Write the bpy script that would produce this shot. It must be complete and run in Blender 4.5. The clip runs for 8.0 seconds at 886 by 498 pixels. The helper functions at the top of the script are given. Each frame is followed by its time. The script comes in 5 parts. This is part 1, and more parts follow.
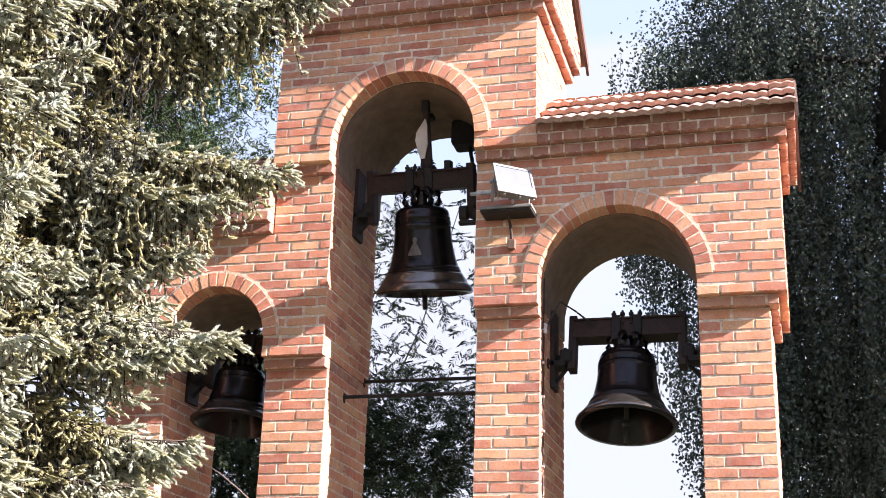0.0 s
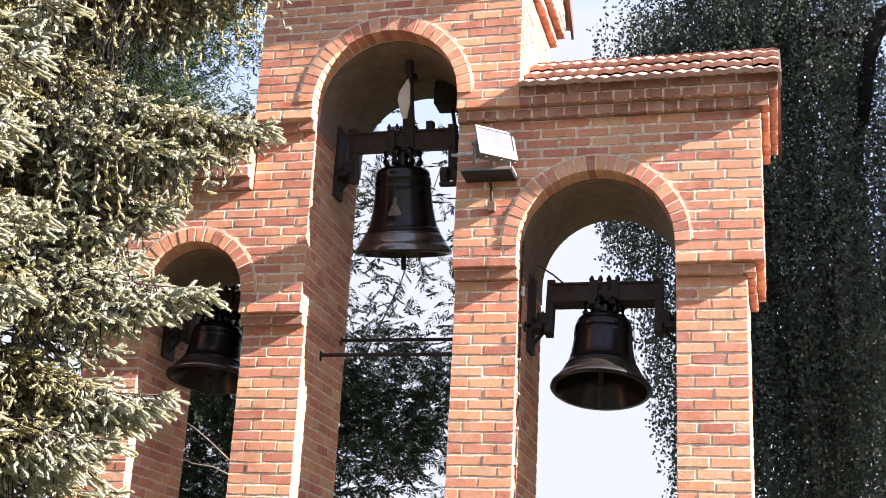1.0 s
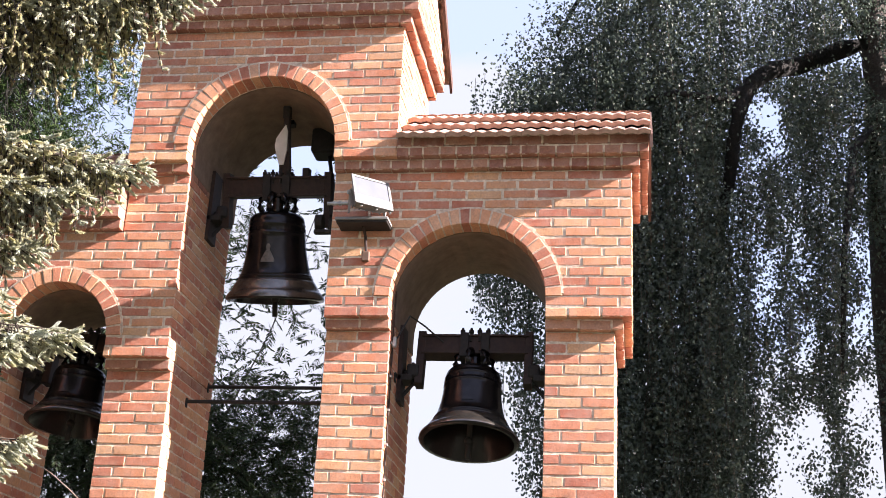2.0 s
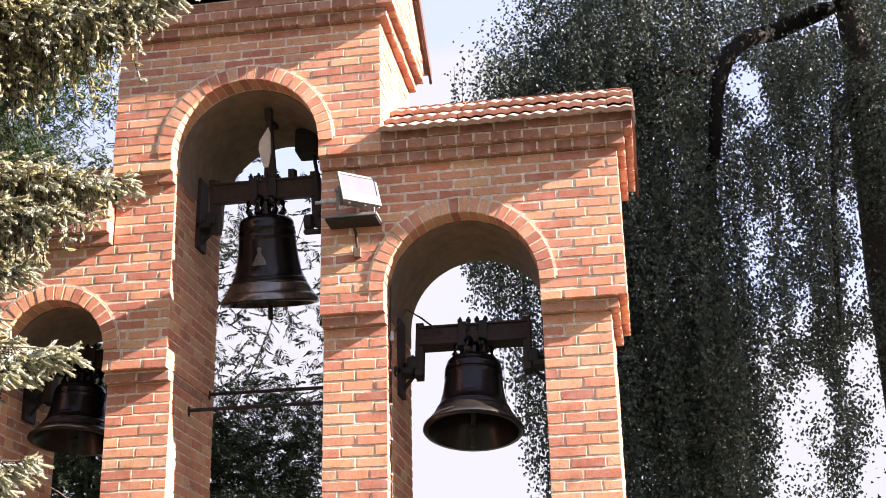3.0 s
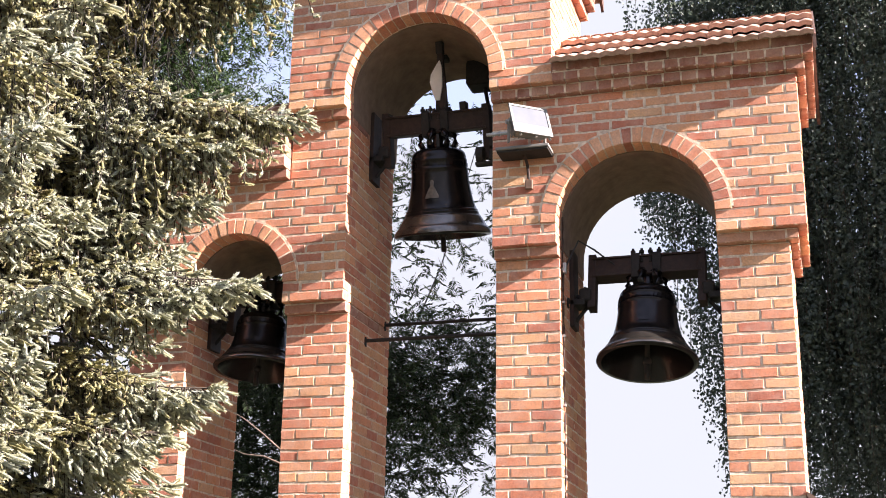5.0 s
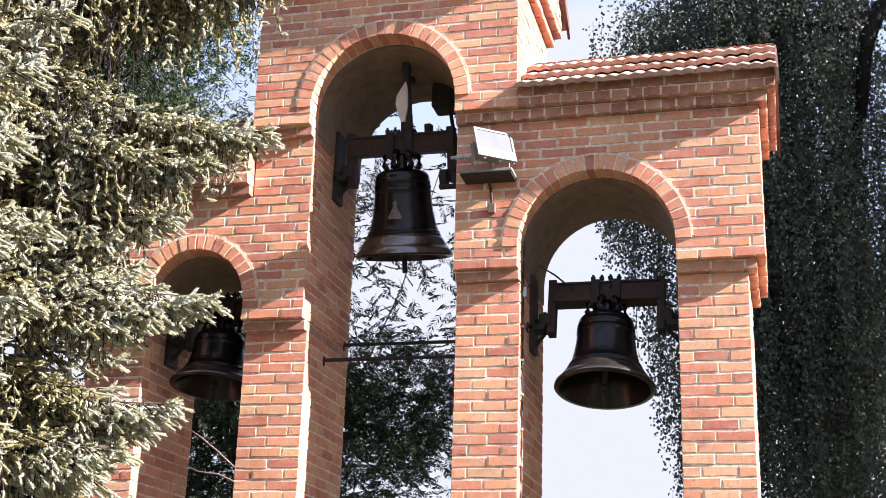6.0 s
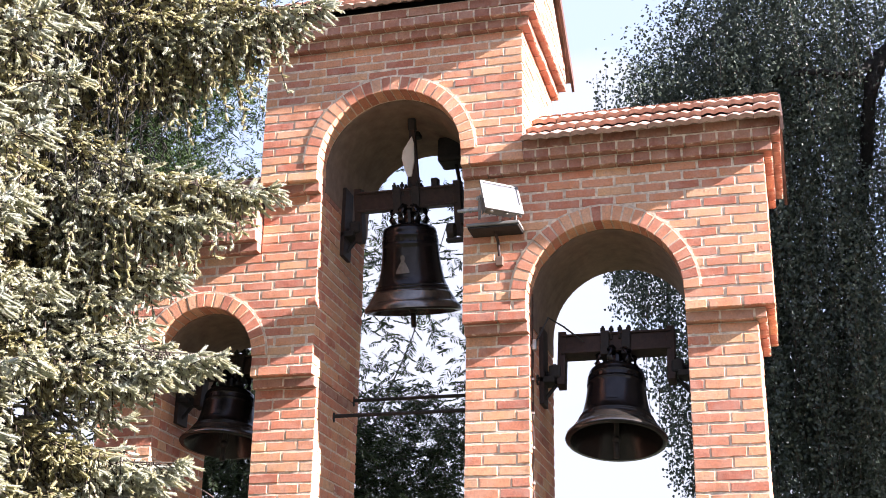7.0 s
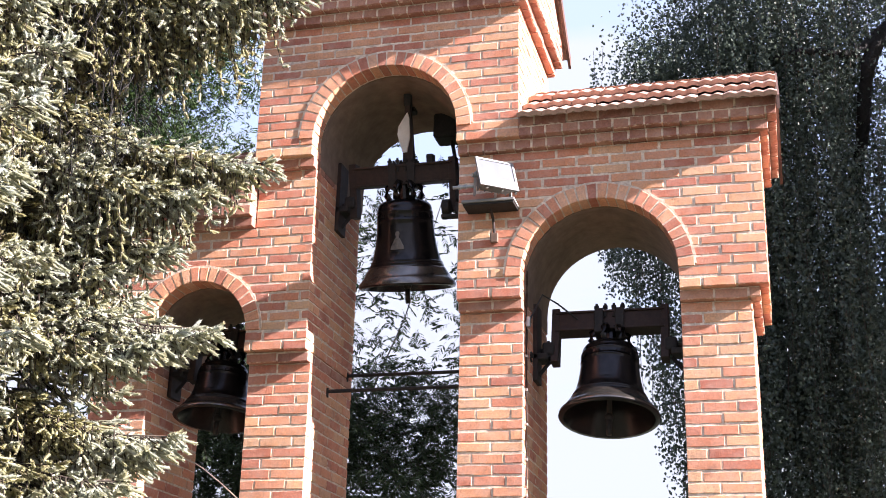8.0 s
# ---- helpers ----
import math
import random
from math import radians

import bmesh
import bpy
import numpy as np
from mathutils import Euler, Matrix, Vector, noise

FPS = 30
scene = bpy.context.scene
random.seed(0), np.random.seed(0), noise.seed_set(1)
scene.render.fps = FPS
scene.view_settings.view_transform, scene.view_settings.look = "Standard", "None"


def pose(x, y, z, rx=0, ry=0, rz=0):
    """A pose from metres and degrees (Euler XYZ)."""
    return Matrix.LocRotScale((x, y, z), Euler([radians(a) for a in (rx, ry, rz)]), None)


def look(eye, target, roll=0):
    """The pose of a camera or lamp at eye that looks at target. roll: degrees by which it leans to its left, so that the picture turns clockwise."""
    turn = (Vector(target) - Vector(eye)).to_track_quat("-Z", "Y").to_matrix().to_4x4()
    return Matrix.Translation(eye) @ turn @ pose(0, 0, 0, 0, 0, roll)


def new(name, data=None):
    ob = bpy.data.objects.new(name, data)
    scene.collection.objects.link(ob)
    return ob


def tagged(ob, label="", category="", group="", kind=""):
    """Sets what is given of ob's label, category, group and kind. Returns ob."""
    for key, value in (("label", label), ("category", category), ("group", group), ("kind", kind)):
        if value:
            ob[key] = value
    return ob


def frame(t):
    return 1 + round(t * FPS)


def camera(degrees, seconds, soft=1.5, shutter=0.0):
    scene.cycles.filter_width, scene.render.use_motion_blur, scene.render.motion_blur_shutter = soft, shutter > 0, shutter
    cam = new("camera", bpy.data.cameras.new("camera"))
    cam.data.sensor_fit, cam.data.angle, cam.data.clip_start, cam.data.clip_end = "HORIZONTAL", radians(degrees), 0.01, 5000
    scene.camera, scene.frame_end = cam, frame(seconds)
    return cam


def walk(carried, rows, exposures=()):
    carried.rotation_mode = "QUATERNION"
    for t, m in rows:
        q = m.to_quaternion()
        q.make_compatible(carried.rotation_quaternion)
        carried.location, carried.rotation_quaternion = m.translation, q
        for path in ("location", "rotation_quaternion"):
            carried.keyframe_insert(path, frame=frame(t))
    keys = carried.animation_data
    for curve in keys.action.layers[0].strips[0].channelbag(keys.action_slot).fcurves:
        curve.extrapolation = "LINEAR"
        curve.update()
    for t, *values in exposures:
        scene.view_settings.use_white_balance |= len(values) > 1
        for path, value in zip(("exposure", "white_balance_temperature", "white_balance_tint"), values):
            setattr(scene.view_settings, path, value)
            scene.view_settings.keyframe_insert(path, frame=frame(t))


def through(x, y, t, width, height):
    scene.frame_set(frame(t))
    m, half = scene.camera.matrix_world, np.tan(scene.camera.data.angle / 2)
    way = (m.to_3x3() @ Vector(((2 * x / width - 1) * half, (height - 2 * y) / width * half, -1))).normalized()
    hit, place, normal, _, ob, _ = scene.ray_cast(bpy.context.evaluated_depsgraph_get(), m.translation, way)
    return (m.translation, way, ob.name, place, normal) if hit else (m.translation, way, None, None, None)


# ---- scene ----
cam = camera(37.9, 8.0, soft=0.9)
PATH = [
    (0, (0.007, -9.399, 1.494), (-0.512, -7.591, 2.173), 2.0),
    (0.1, (0.006, -9.395, 1.496), (-0.505, -7.578, 2.16), 1.8),
    (0.2, (0.006, -9.396, 1.495), (-0.505, -7.58, 2.161), 1.8),
    (0.3, (0.006, -9.396, 1.495), (-0.497, -7.572, 2.144), 1.9),
    (0.4, (0.006, -9.396, 1.495), (-0.475, -7.555, 2.112), 1.6),
    (0.5, (0.007, -9.397, 1.495), (-0.468, -7.558, 2.12), 1.6),
    (0.7, (0.006, -9.396, 1.495), (-0.445, -7.554, 2.132), 2.1),
    (0.8, (0.006, -9.396, 1.495), (-0.439, -7.55, 2.124), 2.3),
    (0.9, (0.006, -9.395, 1.495), (-0.462, -7.549, 2.107), 2.5),
    (1, (0.006, -9.396, 1.497), (-0.485, -7.56, 2.12), 3.1),
    (1.2, (0.006, -9.395, 1.496), (-0.457, -7.553, 2.123), 1.6),
    (1.3, (0.005, -9.392, 1.496), (-0.447, -7.554, 2.141), 1.3),
    (1.4, (0.005, -9.393, 1.496), (-0.439, -7.561, 2.164), 1.1),
    (1.5, (0.005, -9.391, 1.498), (-0.412, -7.565, 2.2), 1.9),
    (1.7, (0.005, -9.392, 1.496), (-0.37, -7.557, 2.199), 2.8),
    (1.8, (0.005, -9.393, 1.496), (-0.364, -7.558, 2.202), 2.0),
    (1.9, (0.005, -9.392, 1.497), (-0.312, -7.547, 2.201), 2.3),
    (2, (0.008, -9.393, 1.495), (-0.29, -7.546, 2.201), 3.0),
    (2.2, (0.005, -9.397, 1.492), (-0.295, -7.543, 2.179), 1.3),
    (3.3, (0.003, -9.391, 1.497), (-0.29, -7.539, 2.191), -1.6),
    (3.4, (0.006, -9.395, 1.496), (-0.339, -7.553, 2.193), -0.3),
    (3.5, (0.005, -9.394, 1.496), (-0.386, -7.562, 2.196), 0.6),
    (3.6, (0.005, -9.392, 1.496), (-0.426, -7.565, 2.186), -0.2),
    (3.7, (0.005, -9.393, 1.495), (-0.475, -7.569, 2.161), -0.3),
    (3.8, (0.005, -9.392, 1.496), (-0.513, -7.567, 2.131), -1.0),
    (3.9, (0.005, -9.392, 1.496), (-0.538, -7.562, 2.095), -0.3),
    (4, (0.005, -9.393, 1.496), (-0.525, -7.557, 2.086), -0.4),
    (4.1, (0.006, -9.394, 1.496), (-0.543, -7.568, 2.098), 0.4),
    (4.2, (0.004, -9.389, 1.498), (-0.535, -7.556, 2.088), 0.0),
    (5.3, (0.005, -9.391, 1.496), (-0.553, -7.567, 2.097), 1.9),
    (5.4, (0.005, -9.392, 1.496), (-0.548, -7.568, 2.104), 2.4),
    (5.5, (0.005, -9.391, 1.497), (-0.513, -7.562, 2.12), 2.0),
    (5.7, (0.006, -9.394, 1.496), (-0.487, -7.567, 2.143), 2.6),
    (5.8, (0.006, -9.396, 1.495), (-0.475, -7.568, 2.149), 2.6),
    (6, (0.006, -9.396, 1.494), (-0.486, -7.562, 2.121), 1.9),
    (6.1, (0.006, -9.396, 1.495), (-0.504, -7.572, 2.136), 2.2),
    (6.2, (0.006, -9.395, 1.496), (-0.459, -7.561, 2.144), 2.4),
    (6.3, (0.006, -9.396, 1.495), (-0.475, -7.566, 2.143), 2.4),
    (6.4, (0.005, -9.393, 1.496), (-0.499, -7.574, 2.158), 1.7),
    (6.5, (0.004, -9.39, 1.499), (-0.499, -7.577, 2.176), 1.1),
    (6.6, (0.006, -9.395, 1.495), (-0.517, -7.599, 2.201), 2.0),
    (6.7, (0.006, -9.395, 1.496), (-0.51, -7.6, 2.212), 2.3),
    (6.8, (0.006, -9.395, 1.495), (-0.492, -7.597, 2.214), 1.9),
    (7, (0.007, -9.4, 1.494), (-0.492, -7.596, 2.199), 1.1),
    (7.5, (0.007, -9.397, 1.495), (-0.491, -7.592, 2.198), 1.1),
    (7.7, (0.006, -9.396, 1.495), (-0.503, -7.588, 2.182), 2.0),
    (8, (0.006, -9.393, 1.496), (-0.488, -7.574, 2.167), 1.5),
]
# the camera brightens a little towards the end and its white balance drifts warm in the middle
EXPOSURES = [(0.0, 2.83, 6115, 17), (1.0, 2.79, 6235, 16), (2.0, 2.78, 6295, 17), (3.4, 2.77, 6715, 20), (4.1, 2.79, 6765, 15), (5.4, 2.73, 6235, 17), (6.5, 2.79, 6115, 18), (7.2, 2.94, 6035, 18), (8.0, 2.85, 6015, 18)]
walk(cam, [(t, look(eye, target, roll)) for t, eye, target, roll in PATH], EXPOSURES)

# ---- world, sun, exposure ----
SUN = Vector((1.0, -0.14, 0.51)).normalized()
CLOUD = (-0.140, 0.884, 0.447)
ELEV = math.asin(SUN.z)
world = bpy.data.worlds.new("sky")
scene.world = world
world.use_nodes = True
wn, wl = world.node_tree.nodes, world.node_tree.links
wn.clear()
sky = wn.new("ShaderNodeTexSky")
sky.sky_type = "NISHITA"
sky.sun_disc = False
sky.sun_elevation = ELEV
sky.sun_rotation = math.atan2(SUN.x, SUN.y)
sky.air_density, sky.dust_density = 1.0, 1.5
bg = wn.new("ShaderNodeBackground")
bg.inputs["Strength"].default_value = 0.049
geo = wn.new("ShaderNodeTexCoord")
stretch = wn.new("ShaderNodeMapping")
stretch.inputs["Scale"].default_value = (2.2, 2.2, 5.0)
stretch.inputs["Location"].default_value = (0.35, 0.1, 0.2)
cloud = wn.new("ShaderNodeTexNoise")
cloud.inputs["Scale"].default_value = 1.6
cloud.inputs["Detail"].default_value = 7.0
cloud.inputs["Roughness"].default_value = 0.55
edge = wn.new("ShaderNodeValToRGB")
edge.color_ramp.elements[0].position, edge.color_ramp.elements[1].position = 0.46, 0.60
mixer = wn.new("ShaderNodeMixRGB")
mixer.inputs["Color2"].default_value = (2.68, 2.80, 3.03, 1)
wout = wn.new("ShaderNodeOutputWorld")
wl.new(geo.outputs["Generated"], stretch.inputs["Vector"])
wl.new(stretch.outputs["Vector"], cloud.inputs["Vector"])
split = wn.new("ShaderNodeSeparateXYZ")
wl.new(geo.outputs["Generated"], split.inputs["Vector"])
low = wn.new("ShaderNodeMath")
low.operation = "MULTIPLY_ADD"
low.inputs[1].default_value, low.inputs[2].default_value = -0.90, 0.36
wl.new(split.outputs["Z"], low.inputs[0])
bank = wn.new("ShaderNodeMath")
bank.operation = "ADD"
wl.new(cloud.outputs["Fac"], bank.inputs[0])
wl.new(low.outputs["Value"], bank.inputs[1])
# one heap of cloud low beside the tower
heap = wn.new("ShaderNodeVectorMath")
heap.operation = "DISTANCE"
heap.inputs[1].default_value = CLOUD
wl.new(geo.outputs["Generated"], heap.inputs[0])
rise = wn.new("ShaderNodeMapRange")
rise.inputs["From Min"].default_value, rise.inputs["From Max"].default_value = 0.062, 0.0
rise.inputs["To Min"].default_value, rise.inputs["To Max"].default_value = 0.0, 0.42
wl.new(heap.outputs["Value"], rise.inputs["Value"])
piled = wn.new("ShaderNodeMath")
piled.operation = "ADD"
wl.new(bank.outputs["Value"], piled.inputs[0])
wl.new(rise.outputs["Result"], piled.inputs[1])
wl.new(piled.outputs["Value"], edge.inputs["Fac"])
wl.new(edge.outputs["Color"], mixer.inputs["Fac"])
haze = wn.new("ShaderNodeMixRGB")
haze.inputs["Fac"].default_value = 0.78
haze.inputs["Color2"].default_value = (2.58, 2.95, 3.98, 1)
wl.new(sky.outputs["Color"], haze.inputs["Color1"])
wl.new(haze.outputs["Color"], mixer.inputs["Color1"])
wl.new(mixer.outputs["Color"], bg.inputs["Color"])
wl.new(bg.outputs["Background"], wout.inputs["Surface"])
lamp = bpy.data.lights.new("sun", "SUN")
lamp.energy, lamp.angle, lamp.color = 4.2, radians(0.55), (1.0, 0.91, 0.82)
sun = new("sun", lamp)
sun.matrix_world = look(SUN * 60, (0, 0, 0))


# ---- materials ----
def material(name, rough=0.8, metal=0.0):
    m = bpy.data.materials.new(name)
    m.use_nodes = True
    b = m.node_tree.nodes["Principled BSDF"]
    b.inputs["Roughness"].default_value, b.inputs["Metallic"].default_value = rough, metal
    return m, m.node_tree.nodes, m.node_tree.links, b


def ramp(n, stops):
    r = n.new("ShaderNodeValToRGB")
    e = r.color_ramp.elements
    while len(e) < len(stops):
        e.new(0.5)
    for i, (p, c) in enumerate(stops):
        e[i].position, e[i].color = p, (*c, 1)
    return r


def blend(n, l, kind, fac, a, b):
    m = n.new("ShaderNodeMixRGB")
    m.blend_type = kind
    for key, v in (("Fac", fac), ("Color1", a), ("Color2", b)):
        if isinstance(v, (int, float)):
            m.inputs[key].default_value = v
        elif isinstance(v, tuple):
            m.inputs[key].default_value = (*v, 1)
        else:
            l.new(v, m.inputs[key])
    return m.outputs["Color"]


def bumped(n, l, b, height, strength=0.5, dist=0.004):
    k = n.new("ShaderNodeBump")
    k.inputs["Strength"].default_value, k.inputs["Distance"].default_value = strength, dist
    l.new(height, k.inputs["Height"])
    l.new(k.outputs["Normal"], b.inputs["Normal"])


def world_noise(n, l, scale, detail=4.0, rough=0.6):
    g = n.new("ShaderNodeNewGeometry")
    t = n.new("ShaderNodeTexNoise")
    t.inputs["Scale"].default_value, t.inputs["Detail"].default_value, t.inputs["Roughness"].default_value = scale, detail, rough
    l.new(g.outputs["Position"], t.inputs["Vector"])
    return t


def brick_material(name, tones, haze=0.38, smear=False):
    """Fired clay whose tone differs from piece to piece, with pale mortar haze and fine grain."""
    m, n, l, b = material(name, 0.88)
    info = n.new("ShaderNodeObjectInfo")
    tone = ramp(n, tones)
    l.new(info.outputs["Random"], tone.inputs["Fac"])
    grain = world_noise(n, l, 60, 6, 0.7)
    blot = world_noise(n, l, 9, 4, 0.6)
    g = ramp(n, [(0.28, (0.58, 0.58, 0.60)), (0.72, (1.25, 1.25, 1.22))])
    l.new(grain.outputs["Fac"], g.inputs["Fac"])
    c = blend(n, l, "MULTIPLY", 0.8, tone.outputs["Color"], g.outputs["Color"])
    broad = world_noise(n, l, 1.7, 5, 0.65)
    w = ramp(n, [(0.36, (0.80, 0.76, 0.76)), (0.52, (1.0, 1.0, 1.0)), (0.68, (1.14, 1.12, 1.05))])
    l.new(broad.outputs["Fac"], w.inputs["Fac"])
    c = blend(n, l, "MULTIPLY", 0.85, c, w.outputs["Color"])
    soot = world_noise(n, l, 4.3, 6, 0.7)
    st = ramp(n, [(0.30, (0.55, 0.50, 0.50)), (0.43, (1.0, 1.0, 1.0))])
    l.new(soot.outputs["Fac"], st.inputs["Fac"])
    c = blend(n, l, "MULTIPLY", 0.8, c, st.outputs["Color"])
    h = ramp(n, [(0.42, (0.04, 0.04, 0.04)), (0.72, (haze, haze, haze))])
    l.new(blot.outputs["Fac"], h.inputs["Fac"])
    c = blend(n, l, "MIX", h.outputs["Color"], c, (0.58, 0.40, 0.33))
    if smear:
        # mortar dragged over the worn edges
        oc = n.new("ShaderNodeTexCoord")
        sp = n.new("ShaderNodeSeparateXYZ")
        l.new(oc.outputs["Object"], sp.inputs["Vector"])
        dist = []
        for axis, size in (("X", 0.25), ("Z", 0.064)):
            ab = n.new("ShaderNodeMath")
            ab.operation = "ABSOLUTE"
            l.new(sp.outputs[axis], ab.inputs[0])
            ma = n.new("ShaderNodeMath")
            ma.operation = "MULTIPLY_ADD"
            ma.inputs[1].default_value, ma.inputs[2].default_value = -size * 60, size * 30
            l.new(ab.outputs[0], ma.inputs[0])
            dist.append(ma.outputs[0])
        mn = n.new("ShaderNodeMath")
        mn.operation = "MINIMUM"
        l.new(dist[0], mn.inputs[0])
        l.new(dist[1], mn.inputs[1])
        en = world_noise(n, l, 22, 4, 0.65)
        ad = n.new("ShaderNodeMath")
        ad.operation = "MULTIPLY_ADD"
        ad.inputs[1].default_value = 4.0
        l.new(en.outputs["Fac"], ad.inputs[0])
        l.new(mn.outputs[0], ad.inputs[2])
        er = ramp(n, [(0.0, (0.85, 0.85, 0.85)), (1.0, (0, 0, 0))])
        rg = n.new("ShaderNodeMapRange")
        rg.inputs["From Min"].default_value, rg.inputs["From Max"].default_value = 1.50, 2.05
        l.new(ad.outputs[0], rg.inputs["Value"])
        l.new(rg.outputs["Result"], er.inputs["Fac"])
        front = n.new("ShaderNodeMapRange")
        front.inputs["From Min"].default_value, front.inputs["From Max"].default_value = 0.17, 0.09
        l.new(sp.outputs["Y"], front.inputs["Value"])
        c = blend(n, l, "MIX", blend(n, l, "MULTIPLY", 1.0, er.outputs["Color"], front.outputs["Result"]), c, (0.71, 0.56, 0.455))
    l.new(c, b.inputs["Base Color"])
    bumped(n, l, b, grain.outputs["Fac"], 0.7, 0.005)
    return m


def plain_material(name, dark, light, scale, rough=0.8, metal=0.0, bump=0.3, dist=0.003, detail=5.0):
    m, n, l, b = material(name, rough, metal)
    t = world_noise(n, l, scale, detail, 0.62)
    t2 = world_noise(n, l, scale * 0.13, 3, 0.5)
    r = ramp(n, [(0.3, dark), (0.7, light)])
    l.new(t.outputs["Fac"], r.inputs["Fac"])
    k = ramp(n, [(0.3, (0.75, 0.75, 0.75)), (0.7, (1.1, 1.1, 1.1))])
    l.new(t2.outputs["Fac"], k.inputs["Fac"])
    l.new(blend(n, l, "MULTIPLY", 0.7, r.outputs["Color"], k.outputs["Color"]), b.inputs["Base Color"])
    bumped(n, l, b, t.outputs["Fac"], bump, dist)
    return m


def leaf_material(name, dark, light, through=0.35, rough=0.6, gloss=0.22):
    m, n, l, b = material(name, rough)
    b.inputs["Specular IOR Level"].default_value = gloss
    g = n.new("ShaderNodeNewGeometry")
    r = ramp(n, [(0.0, dark), (1.0, light)])
    l.new(g.outputs["Random Per Island"], r.inputs["Fac"])
    l.new(r.outputs["Color"], b.inputs["Base Color"])
    t = n.new("ShaderNodeBsdfTranslucent")
    l.new(r.outputs["Color"], t.inputs["Color"])
    x = n.new("ShaderNodeMixShader")
    x.inputs["Fac"].default_value = through
    l.new(b.outputs["BSDF"], x.inputs[1])
    l.new(t.outputs["BSDF"], x.inputs[2])
    l.new(x.outputs["Shader"], n["Material Output"].inputs["Surface"])
    return m


BRICK = brick_material("brick_clay", [(0, (0.400, 0.125, 0.075)), (0.16, (0.490, 0.165, 0.093)), (0.38, (0.555, 0.208, 0.113)), (0.62, (0.610, 0.270, 0.141)), (0.82, (0.630, 0.323, 0.167)), (1, (0.610, 0.355, 0.202))], smear=True)
# redder brick for projecting courses, darkened to hold the shade of the overhangs
CORBEL_BRICK_SHADED = brick_material("corbel_brick_shaded", [(0.0, (0.255, 0.097, 0.066)), (0.4, (0.325, 0.131, 0.087)), (0.8, (0.39, 0.175, 0.112)), (1.0, (0.45, 0.225, 0.145))], 0.34, smear=True)
ARCH_BRICK = brick_material("arch_brick_clay", [(0.0, (0.40, 0.135, 0.082)), (0.14, (0.505, 0.18, 0.104)), (0.40, (0.60, 0.255, 0.142)), (0.75, (0.660, 0.315, 0.171)), (1.0, (0.660, 0.364, 0.223))], 0.3)
MORTAR = plain_material("mortar", (0.42, 0.310, 0.235), (0.86, 0.700, 0.560), 26, 0.95, 0, 0.8, 0.006)
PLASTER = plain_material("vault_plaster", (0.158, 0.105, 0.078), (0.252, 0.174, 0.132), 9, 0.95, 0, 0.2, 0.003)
ROOF_DECK = plain_material("dark_roof_boards", (0.035, 0.022, 0.018), (0.085, 0.055, 0.045), 18, 0.9, 0, 0.5, 0.004)
VERGE_BROWN = plain_material("verge_strip_brown", (0.055, 0.028, 0.022), (0.11, 0.058, 0.045), 22, 0.85, 0, 0.4, 0.003)
TILE = plain_material("roof_tile_clay", (0.33, 0.185, 0.135), (0.51, 0.33, 0.26), 22, 0.85, 0, 0.5, 0.004)
IRON = plain_material("painted_iron", (0.008, 0.007, 0.007), (0.024, 0.018, 0.016), 30, 0.75, 0.1, 0.4, 0.002)
RUST = plain_material("brown_iron", (0.019, 0.010, 0.0085), (0.044, 0.023, 0.017), 24, 0.7, 0.2, 0.5, 0.002)
BRONZE = plain_material("dark_bronze", (0.014, 0.0125, 0.0138), (0.036, 0.032, 0.033), 18, 0.26, 0.75, 0.25, 0.002)
BRONZE_WORN = plain_material("worn_bronze", (0.105, 0.095, 0.090), (0.235, 0.21, 0.19), 20, 0.27, 0.9, 0.25, 0.002)
EMBLEM = plain_material("bright_bronze", (0.08, 0.066, 0.058), (0.18, 0.15, 0.13), 40, 0.4, 0.4, 0.4, 0.002)
STEEL = plain_material("grey_steel", (0.28, 0.28, 0.28), (0.45, 0.45, 0.44), 25, 0.45, 0.5, 0.2, 0.001)
RUST_CAP = plain_material("brown_sheet", (0.10, 0.06, 0.04), (0.17, 0.10, 0.07), 20, 0.6, 0.0, 0.2, 0.002)
PALE_STEEL = plain_material("pale_steel", (0.62, 0.58, 0.55), (0.75, 0.71, 0.68), 12, 0.5, 0.0, 0.1, 0.001)
LAMP_GREY = plain_material("lamp_housing_grey", (0.17, 0.16, 0.15), (0.25, 0.235, 0.22), 20, 0.5, 0.1, 0.2, 0.001)
LAMP_RIM = plain_material("lamp_rim_pale", (0.165, 0.160, 0.160), (0.20, 0.195, 0.192), 14, 0.5, 0.1, 0.1, 0.001)
LAMP_FACE = plain_material("lamp_glass_pale", (0.128, 0.135, 0.158), (0.152, 0.160, 0.184), 8, 0.25, 0.0, 0.05, 0.001)
CABLE = plain_material("cable_black", (0.01, 0.01, 0.01), (0.02, 0.02, 0.02), 30, 0.6)
BARK = plain_material("bark", (0.020, 0.016, 0.013), (0.075, 0.060, 0.050), 26, 0.95, 0, 0.9, 0.02)
DRY_WOOD = plain_material("dry_wood", (0.07, 0.05, 0.036), (0.16, 0.12, 0.088), 30, 0.9)
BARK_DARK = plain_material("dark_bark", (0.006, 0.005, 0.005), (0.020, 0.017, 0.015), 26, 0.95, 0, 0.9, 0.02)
TWIG = plain_material("twig_bark", (0.025, 0.018, 0.013), (0.07, 0.05, 0.037), 40, 0.9)
GRASS = plain_material("dry_lawn", (0.032, 0.040, 0.018), (0.075, 0.078, 0.040), 30, 0.95, 0, 0.8, 0.03)
